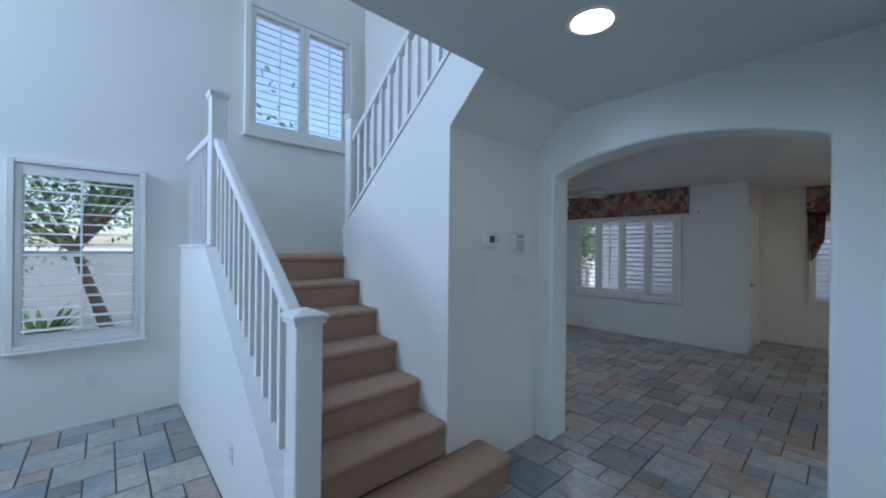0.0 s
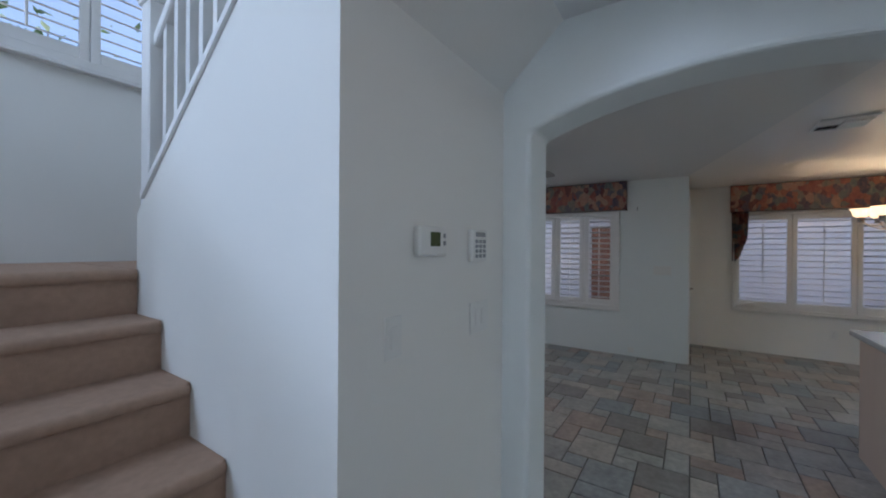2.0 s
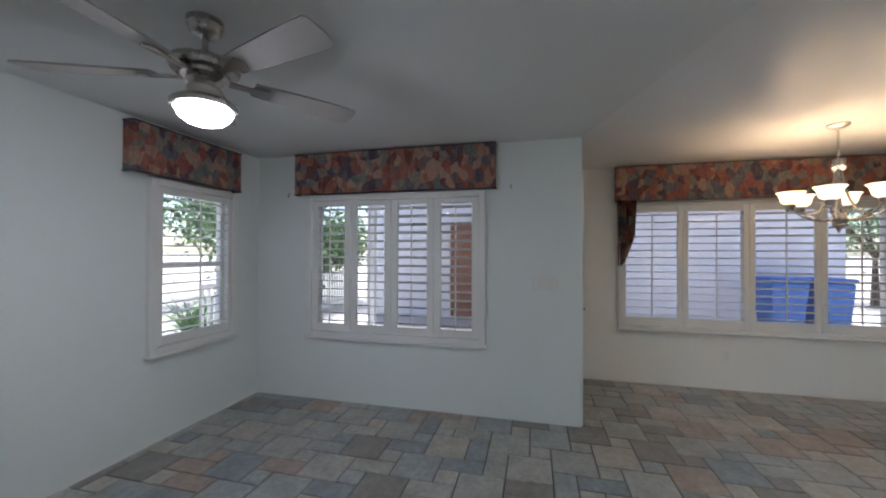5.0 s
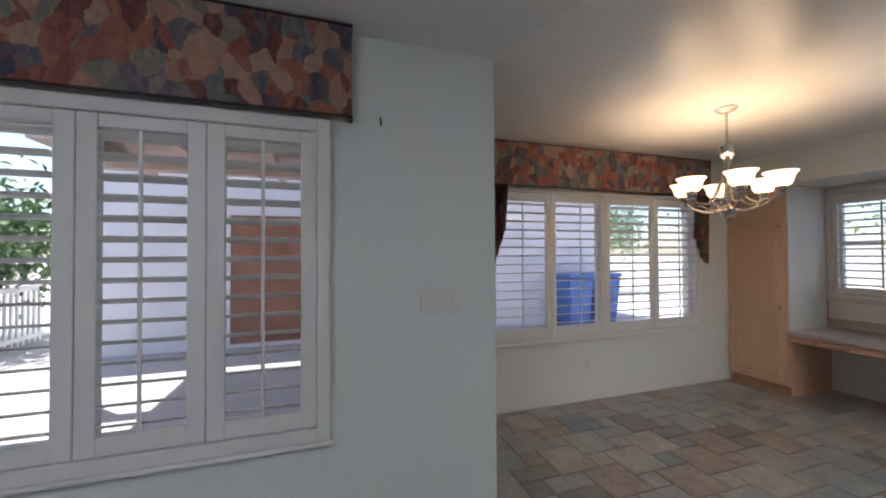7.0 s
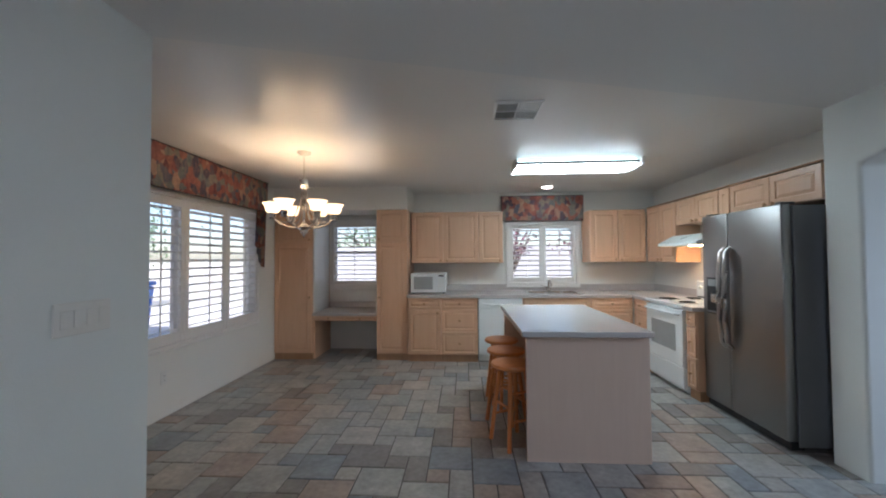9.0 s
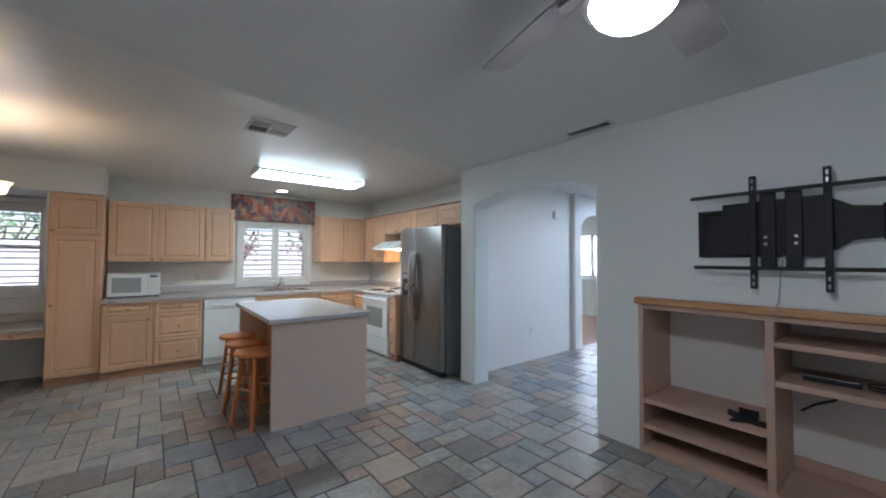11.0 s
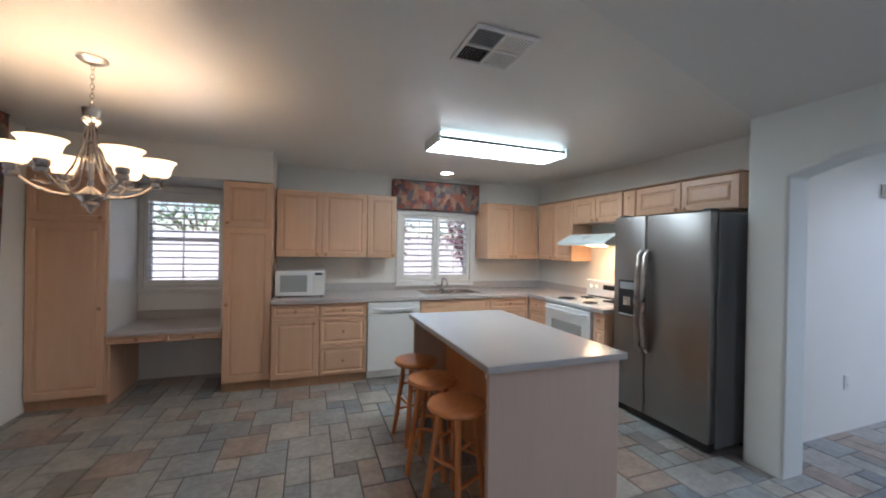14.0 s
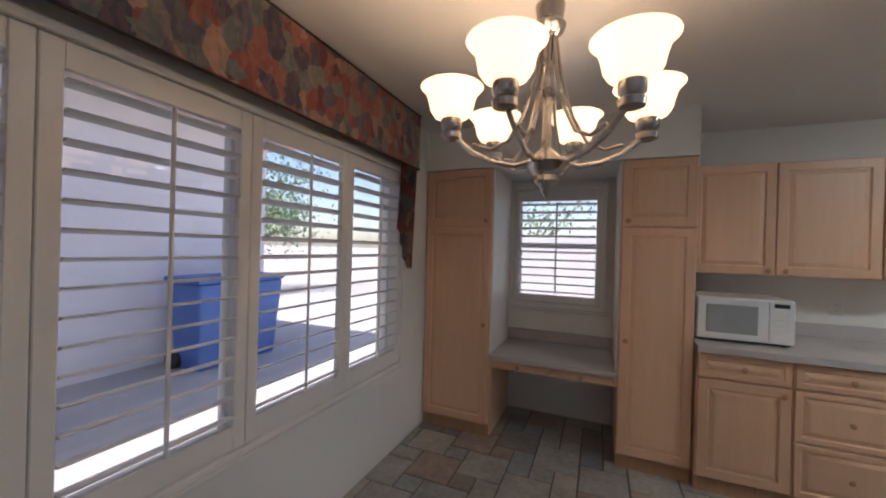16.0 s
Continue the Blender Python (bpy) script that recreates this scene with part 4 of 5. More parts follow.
# ---- island and stools ----
isl = thing("kitchen_island", "kitchen island with pale laminate top and beige end panels", "island", m=Matrix.Translation((5.2, -0.35, 0)))
ENDP = wood("beige_end_panel", (0.67, 0.515, 0.41), (0.61, 0.46, 0.36), 0.45, scale=14, contrast=0.9)
put("countertop", bx(4.845, 5.735, -1.16, 0.345, 0.868, 0.908, 0.006, 2), LAMI_TOP, isl)
put("end_panel", bx(4.86, 5.70, 0.265, 0.30, 0.0, 0.867, 0.002), ENDP, isl)
put("end_panel", bx(4.86, 5.70, -1.12, -1.09, 0.0, 0.867, 0.002), ENDP, isl)
put("body", bx(4.885, 5.395, -1.089, 0.264, 0.0, 0.867), MAPLE, isl)
put("back_panel", bx(5.396, 5.415, -1.088, 0.263, 0.0, 0.867, 0.002), PINE, isl, "orange-toned wooden back panel")
put("outlet", bx(5.4155, 5.421, -0.30, -0.23, 0.60, 0.71, 0.003), PLASTIC, isl)
PI = place(0, -1, 4.885)
for a, b in ((-1.08, -0.635), (-0.63, -0.19), (-0.185, 0.258)):
    for nm, c, e in (("drawer", 0.705, 0.855), ("door", 0.09, 0.695)):
        f = put(nm, front(PI, a, b, c, e, 0.03 if nm == "drawer" else 0.05), MAPLE, isl)
        part("knob", knob_mesh(PI, (a + b) / 2 if nm == "drawer" else b - 0.04, 0.018, (c + e) / 2 if nm == "drawer" else 0.65), KNOB, f, "", True)


def stool(m):
    s = thing("stool", "orange-stained round wooden stool tucked under the island", "stool", "stools at the island")
    bm = bmesh.new()
    spin(bm, [(0.05, 0.575), (0.150, 0.575), (0.163, 0.582), (0.168, 0.595), (0.162, 0.608), (0.13, 0.612), (0.0, 0.606)], 28)
    part("seat", bm, PINE, s, "", True)
    feet = [(0.175 * math.cos(a), 0.175 * math.sin(a)) for a in (0.785, 2.356, 3.927, 5.498)]
    tops = [(0.095 * math.cos(a), 0.095 * math.sin(a)) for a in (0.785, 2.356, 3.927, 5.498)]
    for f, t in zip(feet, tops):
        bm = bmesh.new()
        rod(bm, (f[0], f[1], 0), (t[0], t[1], 0.578), 0.0165, 0.0185, 10)
        part("leg", bm, PINE, s, "", True)
    for h, k in ((0.20, 0), (0.20, 2), (0.30, 1), (0.30, 3), (0.40, 0), (0.40, 2)):
        def at(i):
            g = h / 0.578
            return (feet[i][0] + (tops[i][0] - feet[i][0]) * g, feet[i][1] + (tops[i][1] - feet[i][1]) * g, h)
        bm = bmesh.new()
        rod(bm, at(k), at((k + 1) % 4), 0.010, 0.010, 8)
        part("rung", bm, PINE, s, "", True)
    s.matrix_world = m
    return s


st = stool(pose(5.76, -0.83, 0, 0, 0, 10))
copy_thing(st, pose(5.765, -0.40, 0, 0, 0, 55))
copy_thing(st, pose(5.76, 0.02, 0, 0, 0, 28))
# ---- ceiling lamps, fan and vents ----
SHADE = glow("alabaster_shade_lit", (1.0, 0.66, 0.34), 1.4)
BULB = glow("lamp_bulb", (1.0, 0.72, 0.42), 105.0)
ch = thing("chandelier", "brushed nickel chandelier with six lit bell glass shades", "chandelier", m=Matrix.Translation((7.642, -0.49, C)))
CX, CY = 7.642, -0.49
T = Matrix.Translation((CX, CY, 0))
bm = bmesh.new()
spin(bm, [(0.0, C - 0.001), (0.065, C - 0.001), (0.066, C - 0.012), (0.045, C - 0.028), (0.012, C - 0.034)][::-1], 24, T)
put("canopy", bm, CHROME, ch, "", True)
bm = bmesh.new()
z = C - 0.035
k = 0
while z > 2.173:
    q = T @ Matrix.Translation((0, 0, z - 0.014)) @ Matrix.Rotation(1.5708 * (k % 2), 4, 'Z')
    tube(bm, [q @ Vector((0.008 * math.cos(a * 0.6283), 0, 0.017 * math.sin(a * 0.6283))) for a in range(11)], 0.0022, 6)
    z -= 0.025
    k += 1
put("chain", bm, CHROME, ch)
bm = bmesh.new()
spin(bm, [(0.006, 2.173), (0.03, 2.163), (0.042, 2.173), (0.036, 2.128), (0.045, 2.116), (0.038, 2.098), (0.016, 2.078), (0.014, 1.938), (0.022, 1.918), (0.013, 1.888), (0.013, 1.768), (0.05, 1.733),
          (0.062, 1.723), (0.05, 1.703), (0.034, 1.688), (0.038, 1.673), (0.018, 1.656), (0.010, 1.638), (0.004, 1.624)][::-1], 20, T)
put("column", bm, CHROME, ch, "", True)
for i in range(6):
    a = radians(60 * i + 18)
    q = T @ Matrix.Rotation(a, 4, 'Z')
    bm = bmesh.new()
    tube(bm, [q @ Vector(p) for p in ((0.04, 0, 1.730), (0.09, 0, 1.716), (0.15, 0, 1.726), (0.21, 0, 1.753), (0.25, 0, 1.788), (0.265, 0, 1.800))], 0.0075, 8)
    arm = put("arm", bm, CHROME, ch, "", True)
    bm = bmesh.new()
    tube(bm, [q @ Vector(p) for p in ((0.02, 0, 2.078), (0.035, 0, 1.968), (0.07, 0, 1.858), (0.11, 0, 1.788), (0.16, 0, 1.763), (0.21, 0, 1.778))], 0.0055, 8)
    part("brace", bm, CHROME, arm, "", True)
    s = q @ Matrix.Translation((0.275, 0, 0))
    bm = bmesh.new()
    spin(bm, [(0.012, 1.788), (0.028, 1.794), (0.030, 1.810), (0.022, 1.816), (0.030, 1.826), (0.030, 1.850), (0.02, 1.856)], 16, s)
    part("socket", bm, CHROME, arm, "", True)
    bm = bmesh.new()
    spin(bm, [(0.030, 1.850), (0.050, 1.858), (0.062, 1.876), (0.067, 1.900), (0.073, 1.920), (0.084, 1.936), (0.092, 1.942), (0.089, 1.944),
              (0.080, 1.937), (0.069, 1.920), (0.063, 1.900), (0.058, 1.879), (0.046, 1.864)], 24, s)
    part("shade", bm, SHADE, arm, "lit alabaster glass bell shade", True)
    bm = bmesh.new()
    bmesh.ops.create_uvsphere(bm, u_segments=10, v_segments=8, radius=0.021, matrix=s @ Matrix.Translation((0, 0, 1.893)))
    part("bulb", bm, BULB, arm)

# ceiling fan
FX, FY = 5.515, 3.085
fan = thing("ceiling_fan", "brushed nickel ceiling fan with pale blades and a lit bowl lamp", "fan", m=Matrix.Translation((FX, FY, C)))
T = Matrix.Translation((FX, FY, 0))


def turned(nm, prof, m, lab="", n=28):
    bm = bmesh.new()
    spin(bm, prof, n, T)
    bmesh.ops.recalc_face_normals(bm, faces=bm.faces[:])
    return put(nm, bm, m, fan, lab, True)


turned("canopy", [(0.018, 2.37), (0.045, 2.375), (0.06, 2.39), (0.064, 2.41), (0.07, 2.415), (0.07, 2.438), (0.0, 2.4385)], CHROME)
turned("downrod", [(0.012, 2.29), (0.012, 2.372)], CHROME)
turned("motor", [(0.05, 2.195), (0.09, 2.198), (0.096, 2.21), (0.124, 2.218), (0.134, 2.236), (0.128, 2.255), (0.10, 2.272), (0.05, 2.283), (0.028, 2.286), (0.022, 2.30), (0.0, 2.30)], CHROME)
turned("light_kit", [(0.055, 2.085), (0.06, 2.10), (0.05, 2.11), (0.065, 2.13), (0.065, 2.15), (0.05, 2.16), (0.07, 2.18), (0.06, 2.195)], CHROME)
turned("light_rim", [(0.108, 2.058), (0.125, 2.062), (0.126, 2.082), (0.112, 2.096), (0.05, 2.098)], CHROME)
turned("light_bowl", [(0.0, 1.995), (0.04, 1.999), (0.072, 2.011), (0.096, 2.032), (0.109, 2.058)], glow("fan_bowl_lit", (0.93, 0.96, 1.0), 46), "glowing opal glass bowl")
for i in range(5):
    q = T @ Matrix.Rotation(radians(183.0 + 72 * i), 4, 'Z') @ Matrix.Translation((0, 0, 2.205)) @ Matrix.Rotation(radians(-12), 4, 'X')
    bm = bmesh.new()
    pts = [(0.19, -0.048), (0.30, -0.058), (0.60, -0.072), (0.67, -0.070), (0.685, -0.055), (0.690, 0.0), (0.685, 0.055), (0.67, 0.070), (0.60, 0.072), (0.30, 0.058), (0.19, 0.048)]
    prism(bm, pts, 2, -0.004, 0.004)
    bmesh.ops.transform(bm, matrix=q, verts=bm.verts[:])
    bl = put("blade", bm, FANBLADE, fan)
    bm = bmesh.new()
    prism(bm, [(0.09, -0.018), (0.17, -0.016), (0.25, -0.035), (0.27, 0.0), (0.25, 0.035), (0.17, 0.016), (0.09, 0.018)], 2, -0.012, -0.0045)
    bmesh.ops.transform(bm, matrix=q, verts=bm.verts[:])
    part("blade_iron", bm, CHROME, bl)

# fluorescent fitting over the island
fl = thing("ceiling_light", "long white fluorescent ceiling fitting with a lit diffuser", "ceiling light", m=Matrix.Translation((4.970, -1.08, C)))
bm = bmesh.new()
FLUO = glow("fluorescent_diffuser", (0.80, 0.97, 0.95), 10.8)
box(bm, 4.390, 5.550, -1.24, -0.91, C - 0.022, C - 0.001)
put("base_plate", bm, TRIM, fl)
put("top_strip", bx(4.380, 5.560, -1.255, -0.895, C - 0.036, C - 0.0225), glow("fluorescent_strip", (0.70, 0.97, 0.97), 3.0), fl, "lit strip between plate and frame")
bm = bmesh.new()
prism(bm, [(-1.27, C - 0.0365), (-0.88, C - 0.0365), (-0.885, C - 0.066), (-1.265, C - 0.066)], 0, 4.350, 5.590)
put("frame", bm, mat("fitting_grey", (0.42, 0.44, 0.44), 0.5, vary=0.05), fl)
bm = bmesh.new()
prism(bm, [(-1.26, C - 0.0665), (-0.89, C - 0.0665), (-0.925, C - 0.088), (-1.225, C - 0.088)], 0, 4.360, 5.580)
put("diffuser", bm, FLUO, fl, "glowing prismatic diffuser")
for x in (4.296, 5.567):
    put("end_cap", bx(x, x + 0.025, -1.26, -0.89, C - 0.088, C - 0.002, 0.004), TRIM, fl)


def downlight(x, y, r, power, label):
    d = thing("downlight", label, "downlight", "recessed ceiling downlights", Matrix.Translation((x, y, C)))
    q = Matrix.Translation((x, y, 0))
    bm = bmesh.new()
    spin(bm, [(r, C - 0.0015), (r + 0.006, C - 0.006), (r + 0.022, C - 0.004), (r + 0.024, C - 0.0005)], 28, q)
    put("trim_ring", bm, TRIM, d, "", True)
    bm = bmesh.new()
    spin(bm, [(0.0, C - 0.004), (r * 0.7, C - 0.0035), (r, C - 0.002)], 28, q)
    put("lens", bm, glow("downlight_lens", (1.0, 0.93, 0.82), power), d, "lit round lens", True)


downlight(4.92, -2.48, 0.075, 14, "recessed ceiling downlight over the sink, lit")
downlight(2.45, 1.155, 0.085, 14, "recessed ceiling downlight in the hall, lit")


GREYSLAT = mat("vent_grey_slats", (0.26, 0.27, 0.27), 0.6, vary=0.1, scale=20)


def vent(label, x0, x1, y0, y1, nx, ny):
    v = thing("ceiling_vent", label, "vent", m=Matrix.Translation(((x0 + x1) / 2, (y0 + y1) / 2, C)))
    # near-black sheet painted in for the unlit duct behind the slats
    put("backing", bx(x0 + 0.01, x1 - 0.01, y0 + 0.01, y1 - 0.01, C - 0.004, C - 0.001), DARKGAP, v)
    bm = bmesh.new()
    b = 0.016
    box(bm, x0, x0 + b, y0, y1, C - 0.016, C - 0.0045)
    box(bm, x1 - b, x1, y0, y1, C - 0.016, C - 0.0045)
    box(bm, x0 + b, x1 - b, y0, y0 + b, C - 0.016, C - 0.0045)
    box(bm, x0 + b, x1 - b, y1 - b, y1, C - 0.016, C - 0.0045)
    for i in range(1, nx):
        u = x0 + (x1 - x0) * i / nx
        box(bm, u - 0.007, u + 0.007, y0 + b, y1 - b, C - 0.015, C - 0.0045)
    for i in range(1, ny):
        u = y0 + (y1 - y0) * i / ny
        box(bm, x0 + b, x1 - b, u - 0.007, u + 0.007, C - 0.0145, C - 0.0045)
    put("frame", bm, TRIM, v)
    for i in range(nx):
        for k in range(ny):
            a, c = x0 + (x1 - x0) * i / nx + 0.012, x0 + (x1 - x0) * (i + 1) / nx - 0.012
            e, g = y0 + (y1 - y0) * k / ny + 0.012, y0 + (y1 - y0) * (k + 1) / ny - 0.012
            along = (i + k) % 2
            n = 9 if ny > 1 else 4
            for j in range(n):
                lean = 62 if ny == 1 else (-50 if not along else 50) if i == 1 else (12 if along else -12)
                bm = bmesh.new()
                if along or ny == 1:
                    u = a + (c - a) * (j + 0.5) / n
                    box(bm, -0.007, 0.007, e, g, -0.0006, 0.0006)
                    bmesh.ops.transform(bm, matrix=Matrix.Translation((u, 0, C - 0.010)) @ Matrix.Rotation(radians(lean), 4, 'Y'), verts=bm.verts[:])
                else:
                    u = e + (g - e) * (j + 0.5) / n
                    box(bm, a, c, -0.007, 0.007, -0.0006, 0.0006)
                    bmesh.ops.transform(bm, matrix=Matrix.Translation((0, u, C - 0.010)) @ Matrix.Rotation(radians(lean), 4, 'X'), verts=bm.verts[:])
                put("slat", bm, TRIM if ny > 1 else GREYSLAT, v)


vent("square white ceiling air vent with four slatted quarters", 5.60, 5.915, 0.225, 0.535, 2, 2)
vent("narrow slatted ceiling air vent beside the archway", 3.74, 3.85, 1.755, 2.14, 1, 1)

# ---- wall fittings ----


def plate(label, category, axis, sign, face, u, z, w, h, kind):
    P = place(axis, sign, face)
    d = thing(category.replace(" ", "_"), label, category, m=Matrix.Translation(P(u, 0, z)))
    put("cover", pbox(bmesh.new(), P, u - w / 2, u + w / 2, 0.0005, 0.007, z - h / 2, z + h / 2, 0.003), PLASTIC, d)
    if kind == "outlet":
        for dz in (-0.02, 0.02):
            o = put("socket", pbox(bmesh.new(), P, u - 0.016, u + 0.016, 0.0072, 0.009, z + dz - 0.013, z + dz + 0.013, 0.001), PLASTIC, d)
            for du in (-0.006, 0.006):
                part("slot", pbox(bmesh.new(), P, u + du - 0.001, u + du + 0.001, 0.0091, 0.0096, z + dz - 0.005, z + dz + 0.005), BLACK, o)
    else:
        n = kind
        for i in range(n):
            c = u + (i - (n - 1) / 2) * 0.046
            put("rocker", pbox(bmesh.new(), P, c - 0.016, c + 0.016, 0.0072, 0.011, z - 0.033, z + 0.033, 0.002), PLASTIC, d)
    return d


YT = 2.03
plate("single ivory rocker switch on the hall wall", "light switch", 1, -1, YT, 2.628, 1.22, 0.075, 0.125, 1)
plate("double ivory rocker switch beside the archway", "light switch", 1, -1, YT, 3.15, 1.205, 0.15, 0.125, 2)
plate("wide ivory four-gang switch on the family room wall", "light switch", 0, -1, XE, 1.63, 1.205, 0.21, 0.12, 4)
plate("white wall outlet under the foyer window", "outlet", 1, -1, YF, 0.83, 0.36, 0.075, 0.12, "outlet")
plate("white wall outlet under the dining window", "outlet", 0, -1, XD, -0.28, 0.36, 0.075, 0.12, "outlet")
plate("white wall outlet low on the hall wall", "outlet", 1, 1, YH, 2.28, 0.42, 0.075, 0.12, "outlet")
plate("white wall outlet on the low stair wall", "outlet", 0, -1, 1.40, 2.62, 0.34, 0.075, 0.12, "outlet")
plate("ivory outlet over the worktop", "outlet", 1, 1, YS, 5.95, 1.13, 0.075, 0.12, "outlet")
plate("white wall outlet near the family room floor", "outlet", 0, -1, XE, 2.0, 0.09, 0.075, 0.07, 1)

th = thing("thermostat", "white wall thermostat with a green display", "thermostat", m=Matrix.Translation((2.820, YT, 1.5)))
put("housing", bx(2.720, 2.870, YT - 0.032, YT - 0.0005, 1.455, 1.552, 0.010, 3), PLASTIC, th, "", True)
put("display", bx(2.770, 2.825, YT - 0.0345, YT - 0.0325, 1.487, 1.533, 0.001), LCD, th)
for k in range(2):
    put("button", bx(2.843, 2.857, YT - 0.0345, YT - 0.0325, 1.49 + 0.025 * k, 1.505 + 0.025 * k, 0.001), APPL_GREY, th)
al = thing("alarm_keypad", "white alarm keypad with rows of buttons", "keypad", m=Matrix.Translation((3.157, YT, 1.49)))
put("housing", bx(3.057, 3.177, YT - 0.026, YT - 0.0005, 1.43, 1.555, 0.006, 2), PLASTIC, al, "", True)
put("display", bx(3.077, 3.157, YT - 0.028, YT - 0.0265, 1.527, 1.545), APPL_GREY, al)
for a in range(3):
    for b in range(4):
        put("button", bx(3.074 + a * 0.031, 3.096 + a * 0.031, YT - 0.0285, YT - 0.0265, 1.445 + b * 0.019, 1.458 + b * 0.019, 0.001), APPL_GREY, al)
cb = thing("door_chime", "white door chime box high on the hall wall", "chime", m=Matrix.Translation((1.72, YH, 2.07)))
put("housing", bx(1.66, 1.80, YH + 0.0005, YH + 0.05, 2.01, 2.12, 0.008, 2), PLASTIC, cb)
put("grille", bx(1.69, 1.77, YH + 0.0505, YH + 0.053, 2.03, 2.08), TRIM, cb)
for x, y, z in ((XE, 1.927, 2.055), (XE, 4.16, 2.05)):
    hk = thing("curtain_hook", "small dark metal curtain hook screwed to the wall", "hook", "curtain hooks", Matrix.Translation((x, y, z)))
    put("screw_plate", bx(x - 0.004, x - 0.0005, y - 0.006, y + 0.006, z - 0.012, z + 0.03), PLASTIC, hk)
    bm = bmesh.new()
    tube(bm, [(x - 0.003, y, z + 0.01), (x - 0.022, y, z), (x - 0.03, y, z - 0.018), (x - 0.022, y, z - 0.03)], 0.004, 6)
    put("hook_arm", bm, BLACK_MET, hk)

# wall lamp in the entrance
sc = thing("wall_lamp", "half-bowl glass wall lamp, lit, in the entrance", "wall lamp", m=Matrix.Translation((-1.55, YH, 2.33)))
bm = bmesh.new()
spin(bm, [(0.0, 2.27), (0.05, 2.28), (0.10, 2.31), (0.13, 2.35), (0.125, 2.35), (0.095, 2.315), (0.048, 2.285), (0.0, 2.275)], 20, Matrix.Translation((-1.55, YH + 0.14, 0)))
put("shade", bm, glow("wall_lamp_glass", (1.0, 0.72, 0.45), 5), sc, "glowing frosted bowl", True)
put("back_plate", bx(-1.61, -1.49, YH + 0.001, YH + 0.02, 2.26, 2.36, 0.005), CHROME, sc)

# ---- television bracket and media shelves ----
tv = thing("tv_mount", "black steel articulated television wall bracket without a television", "wall bracket", m=Matrix.Translation((XA1, 3.05, 1.55)))
X0 = XA1 + 0.001
put("wall_plate", bx(X0, X0 + 0.006, 2.66, 3.02, 1.42, 1.70, 0.002), BLACK_MET, tv)
for z in (1.415, 1.69):
    put("wall_rail", bx(X0, X0 + 0.022, 2.64, 3.05, z, z + 0.022, 0.003), BLACK_MET, tv)
put("wall_rail", bx(X0, X0 + 0.022, 2.64, 2.665, 1.437, 1.69, 0.003), BLACK_MET, tv)
bm = bmesh.new()
prism(bm, [(2.78, 1.43), (3.22, 1.42), (3.33, 1.50), (3.50, 1.52), (3.50, 1.66), (3.33, 1.68), (3.22, 1.75), (2.78, 1.74)], 0, X0 + 0.024, X0 + 0.05)
put("arm_plate", bm, BLACK_MET, tv)
put("arm_pivot", rod(bmesh.new(), (X0 + 0.04, 3.45, 1.50), (X0 + 0.04, 3.45, 1.68), 0.022, 0.022, 14), BLACK_MET, tv)
for y in (3.0, 3.11):
    put("head_plate", bx(X0 + 0.051, X0 + 0.075, y - 0.035, y + 0.035, 1.34, 1.79, 0.004), BLACK_MET, tv)
for y in (2.937, 3.245):
    r = put("upright", bx(X0 + 0.076, X0 + 0.096, y - 0.016, y + 0.016, 1.23, 1.89, 0.003), BLACK_MET, tv)
    for z in (1.26, 1.30, 1.82, 1.86):
        part("slot", bx(X0 + 0.0962, X0 + 0.0972, y - 0.005, y + 0.005, z - 0.012, z + 0.012), APPL_GREY, r)
for z, a, b in ((1.79, 2.625, 3.545), (1.35, 2.64, 3.575)):
    put("cross_bar", bx(X0 + 0.097, X0 + 0.112, a, b, z - 0.011, z + 0.011, 0.003), BLACK_MET, tv)
for y, z in ((2.99, 1.49), (3.12, 1.49), (2.99, 1.53), (3.12, 1.53)):
    put("bolt", rod(bmesh.new(), (X0 + 0.075, y, z), (X0 + 0.084, y, z), 0.009, 0.009, 6), CHROME, tv)
cab = thing("cable", "loop of thin white cable hanging under the bracket", "cable", m=Matrix.Translation((XA1, 2.75, 1.28)))
bm = bmesh.new()
tube(bm, [(XA1 + 0.012, 2.76 + 0.05 * math.cos(a * 0.42), 1.27 + 0.035 * math.sin(a * 0.42)) for a in range(15)] + [(XA1 + 0.012, 2.83, 1.30)], 0.003, 6)
put("wire", bm, PLASTIC, cab)
cab2 = thing("cable", "thin grey lead running down from the bracket to the shelves", "cable", m=Matrix.Translation((XA1, 3.02, 1.2)))
bm = bmesh.new()
tube(bm, [(XA1 + 0.01, 3.05, 1.40), (XA1 + 0.012, 3.04, 1.30), (XA1 + 0.012, 3.03, 1.15), (XA1 + 0.05, 3.02, 1.12), (XA1 + 0.045, 3.01, 1.0), (XA1 + 0.035, 3.02, 0.97)], 0.004, 6)
put("wire", bm, APPL_GREY, cab2)

ms = thing("media_shelves", "pinkish-beige built-in media shelves with an oak-edged top, mostly empty", "shelves", m=Matrix.Translation((3.4, 3.3, 0)))
SX0, SX1 = 3.135, 3.632
put("side_panel", bx(SX0, SX1, 2.245, 2.275, 0, 1.075, 0.003), SHELF, ms)
put("side_panel", bx(SX0, SX1, YN - 0.035, YN - 0.005, 0, 1.075, 0.003), SHELF, ms)
put("divider", bx(SX0, SX1, 2.965, 3.005, 0.05, 1.04, 0.003), SHELF, ms)
put("top_panel", bx(SX0, SX1, 2.276, YN - 0.036, 1.04, 1.075, 0.003), SHELF, ms)
put("top_moulding", bx(XA1 + 0.001, SX1 + 0.03, 2.225, YN - 0.003, 1.076, 1.124, 0.010, 3), OAKTRIM, ms, "oak moulding along the top")
